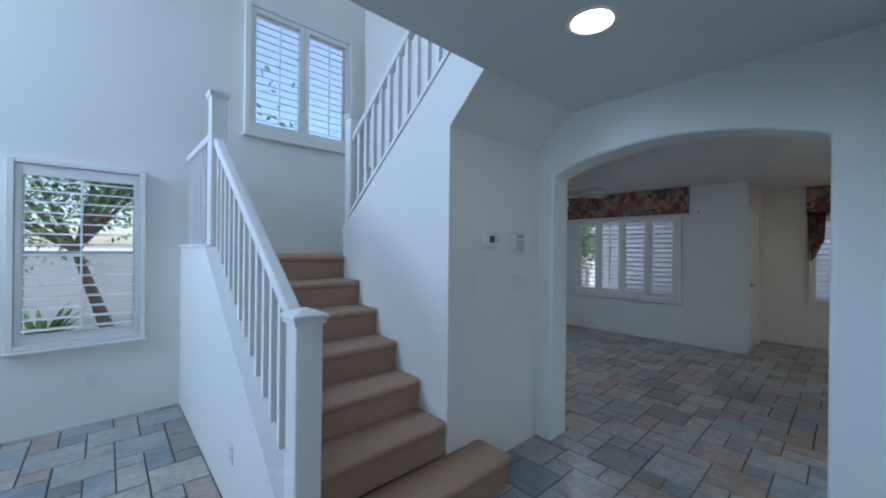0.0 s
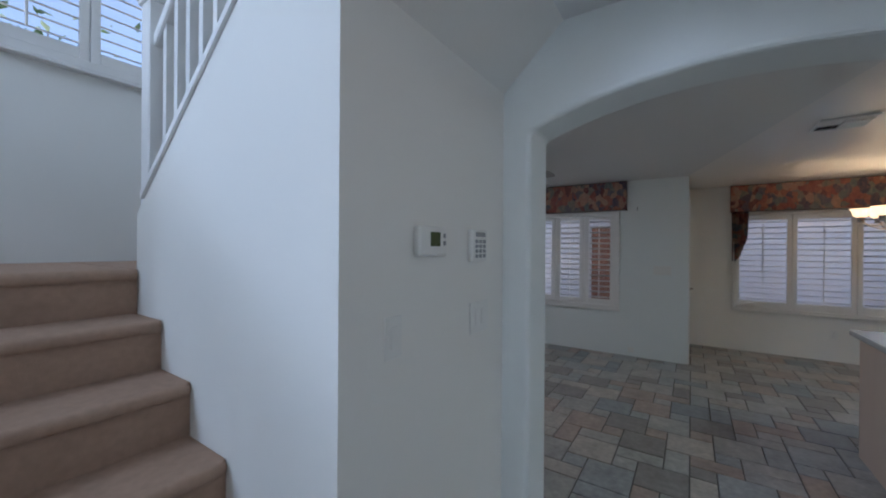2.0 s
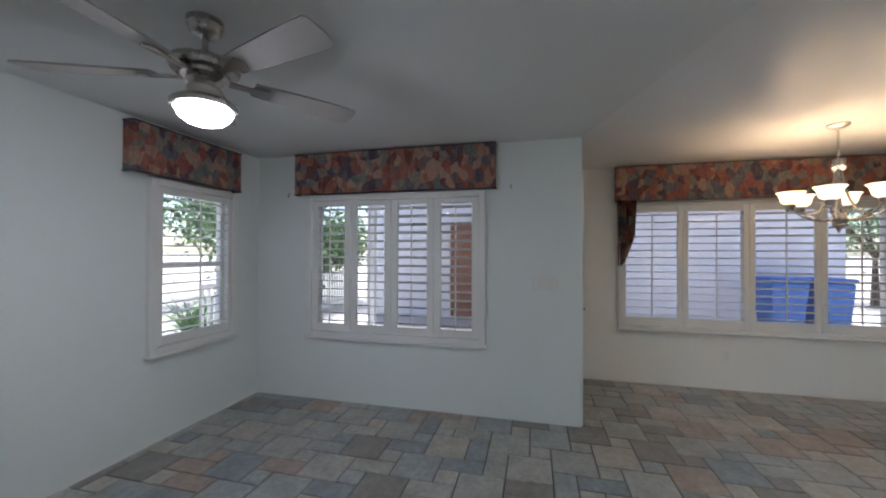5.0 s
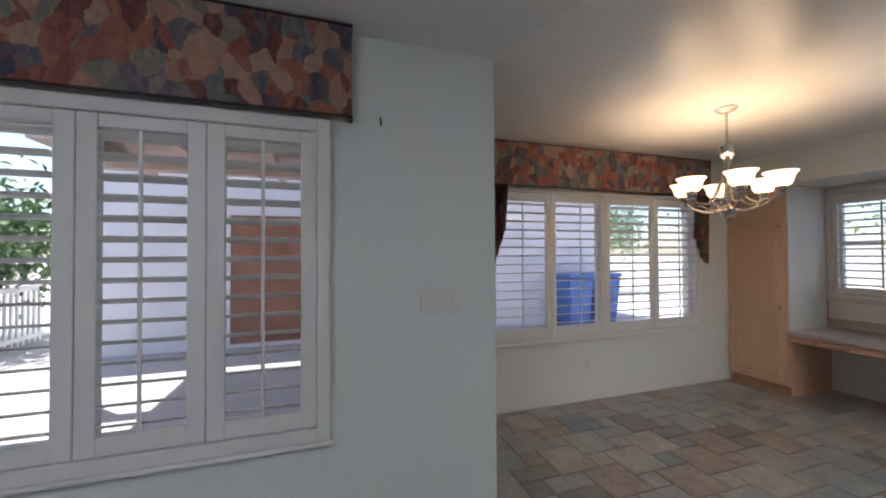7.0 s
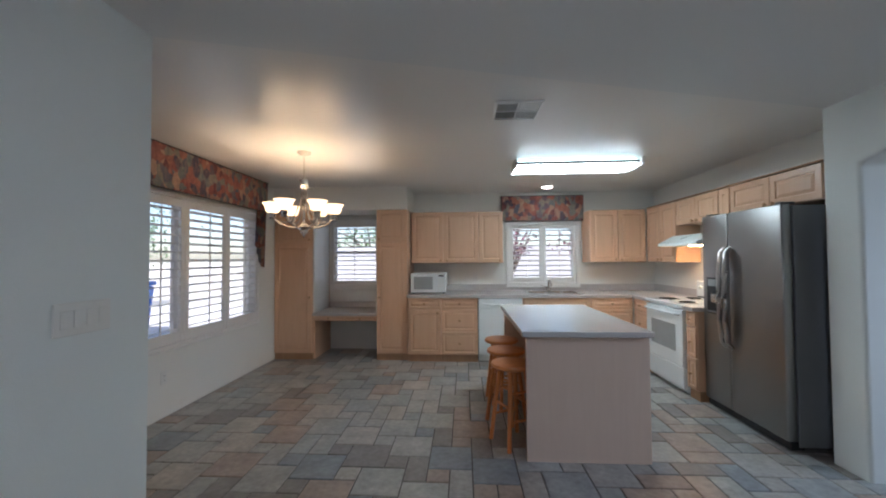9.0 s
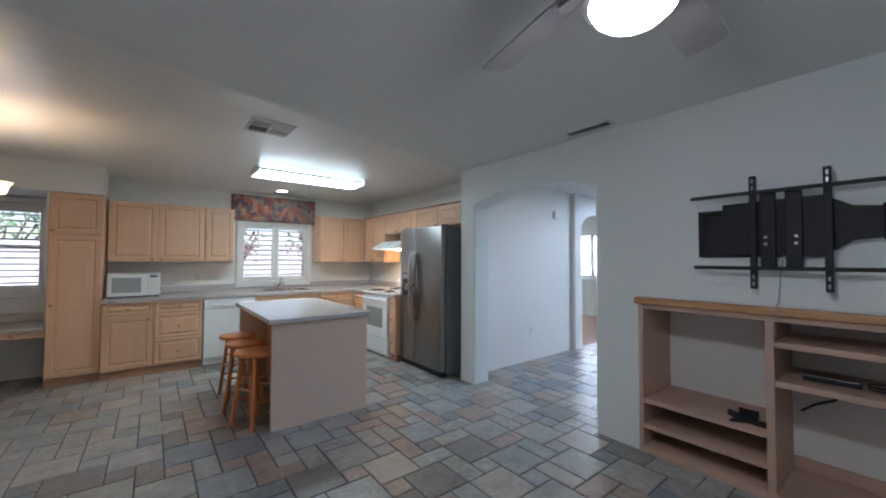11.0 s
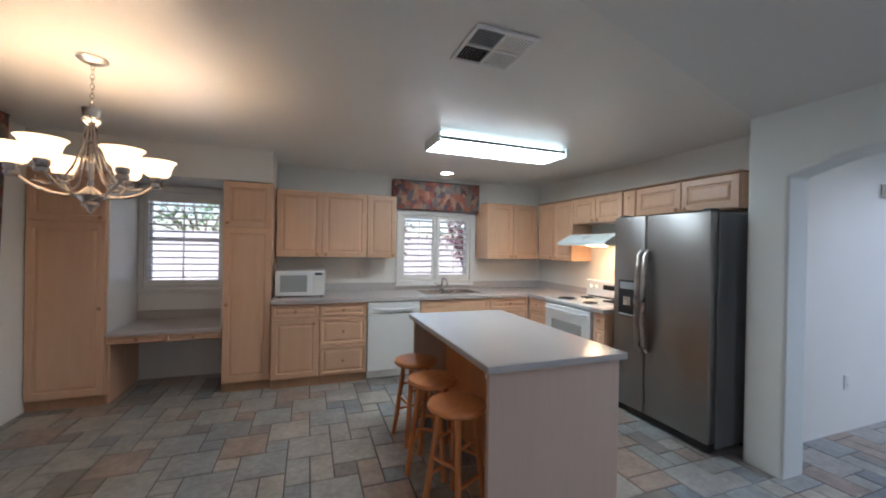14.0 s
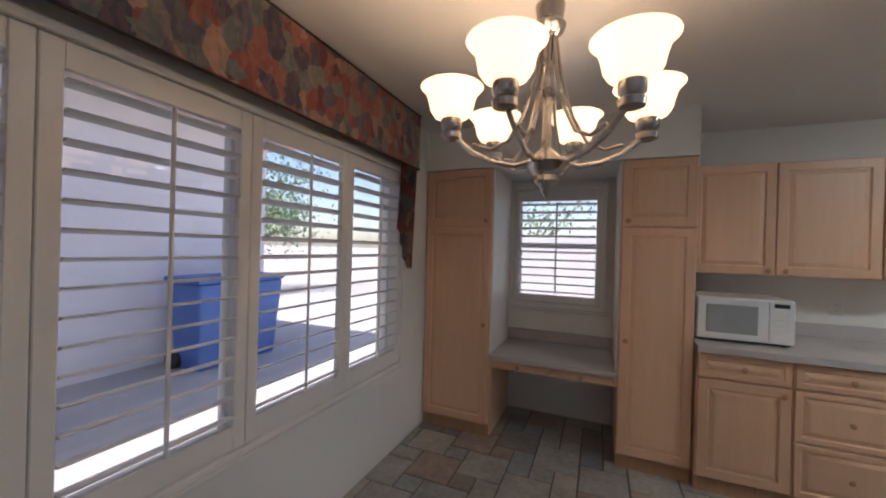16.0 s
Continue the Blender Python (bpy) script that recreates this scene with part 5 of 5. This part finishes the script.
put("bottom_panel", bx(SX0, SX1 - 0.003, 2.276, YN - 0.036, 0.0, 0.05, 0.003), SHELF, ms)
put("back_panel", bx(SX0 + 0.001, SX0 + 0.008, 2.276, YN - 0.036, 0.051, 1.039), WALL, ms, "pale painted back board")
for z in (0.205, 0.385):
    put("shelf", bx(SX0 + 0.01, SX1 - 0.004, 2.276, 2.964, z - 0.03, z, 0.003), SHELF, ms)
for z in (0.70, 0.925):
    put("shelf", bx(SX0 + 0.01, SX1 - 0.004, 3.006, YN - 0.036, z - 0.035, z, 0.003), SHELF, ms)
put("shelf_lip", bx(SX0 + 0.009, SX0 + 0.03, 3.006, YN - 0.036, 0.051, 0.13, 0.003), SHELF, ms)
pl = thing("power_strip", "black power strip with a coiled lead on the middle shelf", "power strip", m=Matrix.Translation((3.45, 3.2, 0.70)))
put("strip", bx(3.42, 3.47, 3.10, 3.33, 0.7005, 0.735, 0.006, 2), BLACK, pl)
bm = bmesh.new()
tube(bm, [(3.46 + 0.05 * math.cos(a * 0.5) * (1 + 0.02 * a), 3.42 + 0.07 * math.sin(a * 0.5), 0.708 + 0.0012 * a) for a in range(26)], 0.005, 6)
put("lead", bm, BLACK, pl)
br = thing("bracket_part", "small dark steel bracket plate lying on the shelf", "bracket", m=Matrix.Translation((3.45, 2.85, 0.385)))
bm = bmesh.new()
prism(bm, [(3.40, 2.72), (3.44, 2.80), (3.40, 2.86), (3.50, 2.90), (3.47, 2.955), (3.56, 2.95), (3.55, 2.86), (3.60, 2.78), (3.52, 2.80), (3.48, 2.74)], 2, 0.386, 0.400)
put("plate", bm, BLACK_MET, br)
put("tab", bx(3.47, 3.48, 2.80, 2.90, 0.401, 0.45, 0.002), BLACK_MET, br)
ld = thing("cable", "dark lead trailing on the back of the shelves", "cable", m=Matrix.Translation((3.2, 3.1, 0.3)))
bm = bmesh.new()
tube(bm, [(3.16, 3.05, 0.43), (3.20, 3.12, 0.50), (3.17, 3.20, 0.54), (3.16, 3.24, 0.60), (3.17, 3.27, 0.56)], 0.008, 6)
put("wire", bm, BLACK, ld)
ld = thing("cable", "grey lead hanging in the open bay of the shelves", "cable", m=Matrix.Translation((3.2, 4.2, 0.3)))
bm = bmesh.new()
tube(bm, [(3.155, 4.12 + 0.12 * math.cos(a * 0.3), 0.34 + 0.14 * math.sin(a * 0.3)) for a in range(6, 17)], 0.009, 6)
put("wire", bm, APPL_GREY, ld)

# ---- stairs ----
sr = thing("staircase", "tan carpeted stair flight with rounded nosings", "stairs", m=Matrix.Translation((2.0, 2.5, 0)))
RISE, GO, Y0 = 0.197, 0.264, 1.754
for k in range(7):
    zt, yn = RISE * (k + 1), Y0 + GO * k
    xe = 2.71 if k == 0 else 2.429
    ye = 2.028 if k == 0 else yn + GO + 0.05
    if k == 6:
        ye, xe = YF - 0.002, 2.429
    bm = bmesh.new()
    box(bm, 1.511, xe, yn + 0.025, ye, 0 if k == 0 else zt - RISE - 0.004, zt - 0.003)
    put("riser", bm, CARPET, sr)
    bm = bmesh.new()
    box(bm, 1.511, xe + (0.02 if k == 0 else 0), yn, ye, zt - 0.05, zt, 0.022, 4)
    put("tread", bm, CARPET, sr, "", True)
bm = bx(2.43, XA0 - 0.102, 3.382, YF - 0.002, 1.335, RISE * 7)
put("landing", bm, CARPET, sr)


def newel(root, x, y, z0, z1, s=0.046):
    n = put("newel", bx(x - s, x + s, y - s, y + s, z0, z1 - 0.03, 0.004), TRIM, root)
    bm = bmesh.new()
    box(bm, x - s - 0.012, x + s + 0.012, y - s - 0.012, y + s + 0.012, z1 - 0.05, z1 - 0.032, 0.003)
    box(bm, x - s - 0.018, x + s + 0.018, y - s - 0.018, y + s + 0.018, z1 - 0.031, z1 - 0.014, 0.004)
    a = [bm.verts.new((x + i * (s + 0.016), y + j * (s + 0.016), z1 - 0.0135)) for i, j in ((-1, -1), (1, -1), (1, 1), (-1, 1))]
    tip = bm.verts.new((x, y, z1 + 0.012))
    for i in range(4):
        bm.faces.new((a[i], a[(i + 1) % 4], tip))
    bm.faces.new(a[::-1])
    part("newel_cap", bm, TRIM, n)


def raked(root, nm, x0, x1, ya, za, yb, zb, h, m, bev=0.0):
    bm = bmesh.new()
    prism(bm, [(ya, za), (yb, zb), (yb, zb + h), (ya, za + h)], 0, x0, x1)
    if bev:
        bmesh.ops.bevel(bm, geom=bm.edges[:], offset=bev, segments=2, affect='EDGES', profile=0.5)
    return put(nm, bm, m, root)


rl = thing("stair_rail", "white-painted stair railing with square balusters beside the lower flight", "railing", "stair railings", Matrix.Translation((1.48, 2.6, 0)))
XR = 1.468
AY, BY = 1.822, 3.39
newel(rl, XR, AY, 0.0, 1.20, 0.052)
newel(rl, XR, BY, 1.43, 2.53, 0.048)
SLP = 0.707
RA = 1.09
raked(rl, "handrail", XR - 0.032, XR + 0.032, AY + 0.05, RA, BY - 0.045, RA + SLP * (BY - AY - 0.095), 0.062, TRIM, 0.012)
raked(rl, "wall_cap", 1.388, 1.522, 1.875, 0.428, 3.34, 1.42, 0.022, TRIM)
put("wall_cap", bx(1.388, 1.522, 3.34, YF - 0.002, 1.431, 1.455, 0.004), TRIM, rl)
y = AY + 0.13
while y < BY - 0.08:
    lo = 0.44 + 0.677 * (y - 1.875)
    hi = RA + SLP * (y - AY - 0.05) + 0.01
    put("baluster", bx(XR - 0.016, XR + 0.016, y - 0.016, y + 0.016, lo, hi), TRIM, rl)
    y += 0.112
put("handrail", bx(XR - 0.03, XR + 0.03, BY + 0.05, YF - 0.002, 2.21, 2.27, 0.012, 2), TRIM, rl)
y = BY + 0.13
while y < YF - 0.06:
    put("baluster", bx(XR - 0.016, XR + 0.016, y - 0.016, y + 0.016, 1.456, 2.212), TRIM, rl)
    y += 0.112
r2 = thing("stair_rail", "white-painted stair railing with square balusters on the upper flight", "railing", "stair railings", Matrix.Translation((2.51, 2.6, 1.7)))
X2 = 2.49
newel(r2, X2, 3.34, 1.66, 2.62, 0.045)


def top2(yy):
    return 1.625 + 0.745 * (3.38 - yy)


raked(r2, "wall_cap", 2.417, 2.563, 3.30, top2(3.30) + 0.003, 1.62, top2(1.62) + 0.003, 0.03, TRIM)
raked(r2, "handrail", X2 - 0.03, X2 + 0.03, 3.30, top2(3.30) + 0.68, 1.62, top2(1.62) + 0.68, 0.062, TRIM, 0.012)
y = 3.21
while y > 1.68:
    put("baluster", bx(X2 - 0.016, X2 + 0.016, y - 0.016, y + 0.016, top2(y) + 0.02, top2(y) + 0.69), TRIM, r2)
    y -= 0.112

# ---- outdoors ----
# ground colour is lightened so the window views read as overexposed
PALE_GROUND = mat("overexposed_ground", (0.46, 0.43, 0.38), 0.95, vary=0.4, scale=3, bump=0.5)
CONC = mat("concrete", (0.46, 0.445, 0.43), 0.9, vary=0.12, scale=2, bump=0.3)
STUCCO = mat("stucco_white", (0.80, 0.79, 0.82), 0.9, vary=0.05, scale=3, bump=0.4)
REDWOOD = wood("red_brown_door", (0.36, 0.17, 0.11), (0.26, 0.11, 0.07), 0.5)
BEAM = wood("patio_beam", (0.58, 0.46, 0.40), (0.48, 0.37, 0.31), 0.7, axis=1)
BLUE = mat("bin_blue", (0.05, 0.15, 0.46), 0.45, vary=0.1)
BARK = mat("bark", (0.12, 0.085, 0.06), 0.95, vary=0.3, scale=20, bump=0.8)


def leaf_mat(name, a, b):
    m = bpy.data.materials.new(name)
    m.use_nodes = True
    n, l = m.node_tree.nodes, m.node_tree.links
    p = n["Principled BSDF"]
    g = n.new("ShaderNodeNewGeometry")
    rp = n.new("ShaderNodeValToRGB")
    rp.color_ramp.elements[0].color, rp.color_ramp.elements[1].color = (*a, 1), (*b, 1)
    l.new(g.outputs["Random Per Island"], rp.inputs["Fac"])
    l.new(rp.outputs[0], p.inputs["Base Color"])
    p.inputs["Roughness"].default_value = 0.55
    p.inputs["Subsurface Weight"].default_value = 0.0
    return m


GREEN = leaf_mat("leaf_green", (0.05, 0.12, 0.04), (0.18, 0.30, 0.11))
PURPLE = leaf_mat("leaf_purple", (0.10, 0.03, 0.05), (0.26, 0.08, 0.11))
gr = tagged(part("ground", bx(-300, 300, -300, 300, -0.30, -0.20), PALE_GROUND), "ground reaching to the horizon, coloured pale to read as overexposed daylight", kind="structure")
tagged(part("patio", bx(XE + 0.17, 16.0, -9.0, 9.0, -0.19, -0.02), CONC), "pale concrete patio and drive", kind="structure")
tagged(part("path", bx(XDOOR - 4, XE, YN + 0.32, 9.5, -0.19, -0.04), CONC), "pale concrete path beside the house", kind="structure")
tagged(part("yard", bx(-1, 15, -9, YS - 0.17, -0.195, -0.05), CONC), "pale concrete side yard", kind="structure")
gar = thing("garage", "white stucco garage across the patio with a red-brown door", "building", m=Matrix.Translation((12.6, 0.4, 0)))
put("wall", holed(0, 12.4, 12.6, -3.7, 5.6, -0.02, 3.0, [(2.5, 3.57, 0.03, 2.08)]), STUCCO, gar)
put("wall", bx(12.6, 16, -3.7, -3.5, -0.02, 3.0), STUCCO, gar)
put("wall", bx(12.6, 16, 5.4, 5.6, -0.02, 3.0), STUCCO, gar)
# this stretch of eave is lengthened to shade the ground before the bins
put("roof", bx(11.5, 16.2, -4.0, 1.4, 3.0, 3.18), BEAM, gar)
put("roof", bx(12.1, 16.2, 1.4, 5.9, 3.0, 3.18), BEAM, gar)
dd = put("door", bx(12.44, 12.48, 2.505, 3.565, 0.035, 2.075, 0.003), REDWOOD, gar, "red-brown panelled door")
for a, b in ((2.62, 2.98), (3.09, 3.45)):
    for c, e in ((0.2, 0.95), (1.1, 1.9)):
        part("door_panel", bx(12.43, 12.4395, a, b, c, e, 0.006), REDWOOD, dd)
pc = thing("patio_cover", "timber patio cover with beams and white posts", "patio cover", m=Matrix.Translation((9.3, 1.0, 2.5)))
put("deck", bx(XE + 0.16, 11.75, 1.5, 4.4, 2.62, 2.66), BEAM, pc)
for y in (1.9, 2.7, 3.5, 4.3):
    put("beam", bx(XE + 0.16, 11.75, y, y + 0.06, 2.48, 2.615), BEAM, pc)
put("header_beam", bx(10.45, 10.6, 1.5, 4.7, 2.34, 2.475), BEAM, pc)
for y in (1.6, 4.55):
    put("post", bx(10.47, 10.58, y, y + 0.11, -0.02, 2.335), TRIM, pc)


def fence(label, x0, y0, x1, y1, h, gap):
    f = thing("fence", label, "fence", m=Matrix.Translation((x0, y0, 0)))
    d = Vector((x1 - x0, y1 - y0, 0))
    q = Matrix.Translation((x0, y0, 0)) @ Matrix.Rotation(math.atan2(d.y, d.x), 4, 'Z')
    L = d.length

    def add(nm, bm):
        bmesh.ops.transform(bm, matrix=q, verts=bm.verts[:])
        return put(nm, bm, TRIM, f)
    add("rail", bx(0, L, -0.03, 0.03, h - 0.08, h))
    add("rail", bx(0, L, -0.025, 0.025, 0.08, 0.15))
    n = int(L / gap)
    for i in range(n + 1):
        u = L * i / n
        add("picket", bx(u - 0.02, u + 0.02, -0.015, 0.015, 0.0, h - 0.082))


fence("white picket railing at the end of the patio", 9.0, 6.8, 14.0, 6.8, 0.95, 0.12)
fence("white picket fence beside the house", 3.0, 8.5, 9.0, 8.5, 1.2, 0.14)
BLK = mat("block_wall", (0.78, 0.76, 0.74), 0.9, vary=0.08, scale=4, bump=0.3)
tagged(part("garden_wall", bx(-4, 11.5, -7.2, -7.0, -0.05, 1.75), BLK), "pale block garden wall behind the kitchen", "garden wall")
tagged(part("garden_wall", bx(-6, 6.5, 10.3, 10.5, -0.2, 1.25), BLK), "pale low garden wall beyond the path", "garden wall")
for y in (-2.4, -3.02):
    b = thing("wheelie_bin", "blue plastic wheelie bin with a hinged lid against the garage", "bin", "wheelie bins", Matrix.Translation((11.85, y, 0)))
    bm = bmesh.new()
    v = []
    for s, z in ((0.22, -0.018), (0.29, 0.98)):
        v.append([bm.verts.new((11.85 + i * s, y + j * s * 0.95, z)) for i, j in ((-1, -1), (1, -1), (1, 1), (-1, 1))])
    for k in range(4):
        bm.faces.new((v[0][k], v[0][(k + 1) % 4], v[1][(k + 1) % 4], v[1][k]))
    bm.faces.new(v[0][::-1])
    bm.faces.new(v[1])
    bmesh.ops.bevel(bm, geom=bm.edges[:], offset=0.03, segments=2, affect='EDGES', profile=0.5)
    put("tub", bm, BLUE, b)
    put("lid", bx(11.85 - 0.31, 11.85 + 0.33, y - 0.30, y + 0.30, 0.985, 1.06, 0.03, 3), BLUE, b)
    put("handle", rod(bmesh.new(), (12.19, y - 0.2, 1.0), (12.19, y + 0.2, 1.0), 0.016), BLUE, b)
    for j in (-0.24, 0.24):
        put("wheel", rod(bmesh.new(), (12.05, y + j - 0.03, 0.09), (12.05, y + j + 0.03, 0.09), 0.11, 0.11, 18), BLACK, b)


def tree(label, x, y, h, spread, leafm, n, base=0.35, lean=(0, 0), leafsize=0.11, seed=1):
    rng = random.Random(seed)
    t = thing("tree", label, "tree", m=Matrix.Translation((x, y, -0.1)))
    bm = bmesh.new()
    trunk_top = h * base
    pts = [(x + lean[0] * f * h, y + lean[1] * f * h, -0.15 + f * h) for f in (0, base * 0.33, base * 0.66, base)]
    r = 0.045 * h ** 0.6
    for a, b, k in zip(pts, pts[1:], range(3)):
        rod(bm, a, b, r * (1 - 0.18 * k), r * (0.82 - 0.18 * k), 10)
    put("trunk", bm, BARK, t)
    top = Vector(pts[-1])
    bm = bmesh.new()
    tips = []
    for k in range(11):
        a = k * 2.4 + rng.random()
        up = rng.uniform(0.25, 1.0)
        e = top + Vector((math.cos(a) * spread * rng.uniform(0.5, 0.95), math.sin(a) * spread * rng.uniform(0.5, 0.95), (h - trunk_top) * up * 0.85))
        m1 = top.lerp(e, 0.5) + Vector((0, 0, 0.12 * h * rng.random()))
        rod(bm, top, m1, r * 0.38, r * 0.24, 6)
        rod(bm, m1, e, r * 0.24, r * 0.06, 6)
        tips += [m1, e, m1.lerp(e, 0.6)]
    put("limbs", bm, BARK, t)
    verts, faces = [], []
    for k in range(n):
        c = rng.choice(tips) + Vector((rng.gauss(0, 1), rng.gauss(0, 1), rng.gauss(0, 0.8))) * spread * 0.22
        q = Euler((rng.uniform(-1.2, 1.2), rng.uniform(-1.2, 1.2), rng.uniform(0, 6.28))).to_matrix()
        s = leafsize * rng.uniform(0.6, 1.4)
        i = len(verts)
        for p in ((-0.5, 0, 0), (0, -0.24, 0.05), (0.5, 0, -0.04), (0, 0.24, 0.05)):
            verts.append(c + q @ Vector(p) * s)
        faces.append((i, i + 1, i + 2, i + 3))
    me = bpy.data.meshes.new("crown")
    me.from_pydata(verts, [], faces)
    me.materials.append(leafm)
    o = new("crown", me)
    o.parent = t
    o.matrix_parent_inverse = Matrix.Translation(t.location).inverted()
    return t


tree("leaning green tree outside the stair window", 1.05, 7.3, 3.6, 1.5, GREEN, 9000, 0.42, (-0.30, 0.05), 0.075, 3)
tree("green tree beyond the stair landing window", 3.6, 12.5, 6.0, 2.6, GREEN, 1100, 0.35, (0, 0), 0.2, 4)
tree("green tree past the end of the patio", 13.1, 8.3, 4.2, 2.1, GREEN, 11000, 0.2, (0, 0), 0.15, 5)
tree("broad green tree past the patio", 15.5, 12.0, 5.5, 2.6, GREEN, 3200, 0.25, (0, 0), 0.24, 6)
tree("green tree by the garden fence", 8.2, 11.5, 4.5, 1.8, GREEN, 3000, 0.3, (0, 0), 0.2, 7)
tree("purple-leaved tree outside the sink window", 3.3, -5.4, 3.0, 0.75, PURPLE, 420, 0.35, (0.02, 0.0), 0.14, 8)
tree("purple-leaved tree beside the side yard", 5.05, -5.7, 3.2, 0.6, PURPLE, 260, 0.35, (0, 0), 0.14, 9)
tree("green tree behind the garden wall", 9.6, -11.0, 4.2, 2.2, GREEN, 650, 0.3, (0, 0), 0.16, 10)
tree("green tree past the drive", 18.5, -8.5, 5.0, 2.4, GREEN, 5500, 0.3, (0, 0), 0.13, 11)


def shrub(label, x, y, seed):
    rng = random.Random(seed)
    t = thing("shrub", label, "shrub", "garden shrubs", Matrix.Translation((x, y, -0.1)))
    verts, faces = [], []
    for k in range(60):
        a, e = rng.uniform(0, 6.28), rng.uniform(0.35, 1.2)
        L = rng.uniform(0.4, 0.85)
        prev = None
        for s in range(6):
            f = s / 5
            c = Vector((x + math.cos(a) * L * f * math.cos(e), y + math.sin(a) * L * f * math.cos(e), -0.1 + L * (f * math.sin(e) * 1.5 - 0.35 * f * f)))
            w = 0.045 * (1 - abs(2 * f - 0.9) * 0.8) + 0.004
            i = len(verts)
            verts += [c + Vector((-math.sin(a), math.cos(a), 0)) * w, c - Vector((-math.sin(a), math.cos(a), 0)) * w]
            if prev is not None:
                faces.append((prev, prev + 1, i + 1, i))
            prev = i
    me = bpy.data.meshes.new("fronds")
    me.from_pydata(verts, [], faces)
    me.materials.append(GREEN)
    o = new("fronds", me)
    o.parent = t
    o.matrix_parent_inverse = Matrix.Translation(t.location).inverted()


for i, (x, y) in enumerate(((0.2, 8.4), (1.6, 8.0), (1.9, 9.1), (-0.6, 9.0), (9.6, 7.6), (11.0, 7.5), (12.6, 7.7))):
    shrub("arching green shrub in the garden bed", x, y, 20 + i)

# ---- floor tiles, laid in a mixed modular pattern ----
UNIT = 0.15


def layout(x0, x1, y0, y1, seed):
    """Packing of square and oblong tiles on a small grid, with the joints kept broken."""
    rng = random.Random(seed)
    nx, ny = int((x1 - x0) / UNIT) + 1, int((y1 - y0) / UNIT) + 1
    owner = [[-1] * ny for _ in range(nx)]
    out = []
    kinds = [(2, 2), (2, 2), (2, 2), (1, 2), (1, 2), (2, 1), (2, 1), (1, 1)]

    def run_down(e, j):
        n = 0
        while 0 < e < nx and j - 1 - n >= 0 and owner[e][j - 1 - n] != owner[e - 1][j - 1 - n]:
            n += 1
        return n

    def run_left(i, e):
        n = 0
        while 0 < e < ny and i - 1 - n >= 0 and owner[i - 1 - n][e] != owner[i - 1 - n][e - 1]:
            n += 1
        return n
    for j in range(ny):
        for i in range(nx):
            if owner[i][j] >= 0:
                continue
            best = None
            for a, b in kinds:
                if i + a > nx or j + b > ny or any(owner[i + p][j + q] >= 0 for p in range(a) for q in range(b)):
                    continue
                cost = max(0, run_down(i + a, j) + b - 2) ** 2 + max(0, run_left(i, j + b) + a - 2) ** 2 + rng.random() * 2.5
                cost += 3.0 if (a, b) == (1, 1) else 0.9 if a != b else 0.0
                if best is None or cost < best[0]:
                    best = (cost, a, b)
            a, b = (best[1], best[2]) if best else (1, 1)
            for p in range(a):
                for q in range(b):
                    owner[i + p][j + q] = len(out)
            out.append((x0 + i * UNIT, min(x1, x0 + (i + a) * UNIT), y0 + j * UNIT, min(y1, y0 + (j + b) * UNIT), a, b))
    return [t for t in out if t[1] - t[0] > 0.014 and t[3] - t[2] > 0.014]


def tile_box(bm, u0, u1, v0, v1, z):
    g, b = 0.0045, 0.004
    lo = [bm.verts.new((u, v, -0.009)) for u, v in ((u0 + g, v0 + g), (u1 - g, v0 + g), (u1 - g, v1 - g), (u0 + g, v1 - g))]
    mid = [bm.verts.new((v.co.x, v.co.y, z - 0.003)) for v in lo]
    cx, cy = (u0 + u1) / 2, (v0 + v1) / 2
    hi = [bm.verts.new((v.co.x + (b if v.co.x < cx else -b), v.co.y + (b if v.co.y < cy else -b), z)) for v in lo]
    for p, q in ((lo, mid), (mid, hi)):
        for k in range(4):
            bm.faces.new((p[k], p[(k + 1) % 4], q[(k + 1) % 4], q[k]))
    bm.faces.new(hi)


floor_ob = bpy.data.objects["floor"]
rng = random.Random(5)
tiles = []
for region in ((XA0, XD, YS, YN, 1), (XDOOR, XA0, YHB, YF, 3)):
    tiles += [t for t in layout(*region) if not (t[0] > XE + 0.1 and t[2] > YR + 0.1)]
cx, cy = 5.6, 0.9
tiles.sort(key=lambda t: math.hypot((t[0] + t[1]) / 2 - cx, (t[2] + t[3]) / 2 - cy))
shared = {}
far = bmesh.new()
count = 0
for u0, u1, v0, v1, a, b in tiles:
    w, d = round(u1 - u0, 4), round(v1 - v0, 4)
    jit = rng.uniform(-0.0008, 0.0008)
    if count < 300:
        key = (w, d)
        if key not in shared:
            bm = bmesh.new()
            tile_box(bm, -w / 2, w / 2, -d / 2, d / 2, 0.0)
            me = bpy.data.meshes.new("tile")
            bm.to_mesh(me)
            bm.free()
            me.materials.append(TILE)
            shared[key] = me
        o = new("tile", shared[key])
        o.parent = floor_ob
        o.location = ((u0 + u1) / 2, (v0 + v1) / 2, jit)
        count += 1
    else:
        tile_box(far, u0, u1, v0, v1, jit)
tagged(part("tile_field", far, TILE_FAR, floor_ob), kind="stuff")
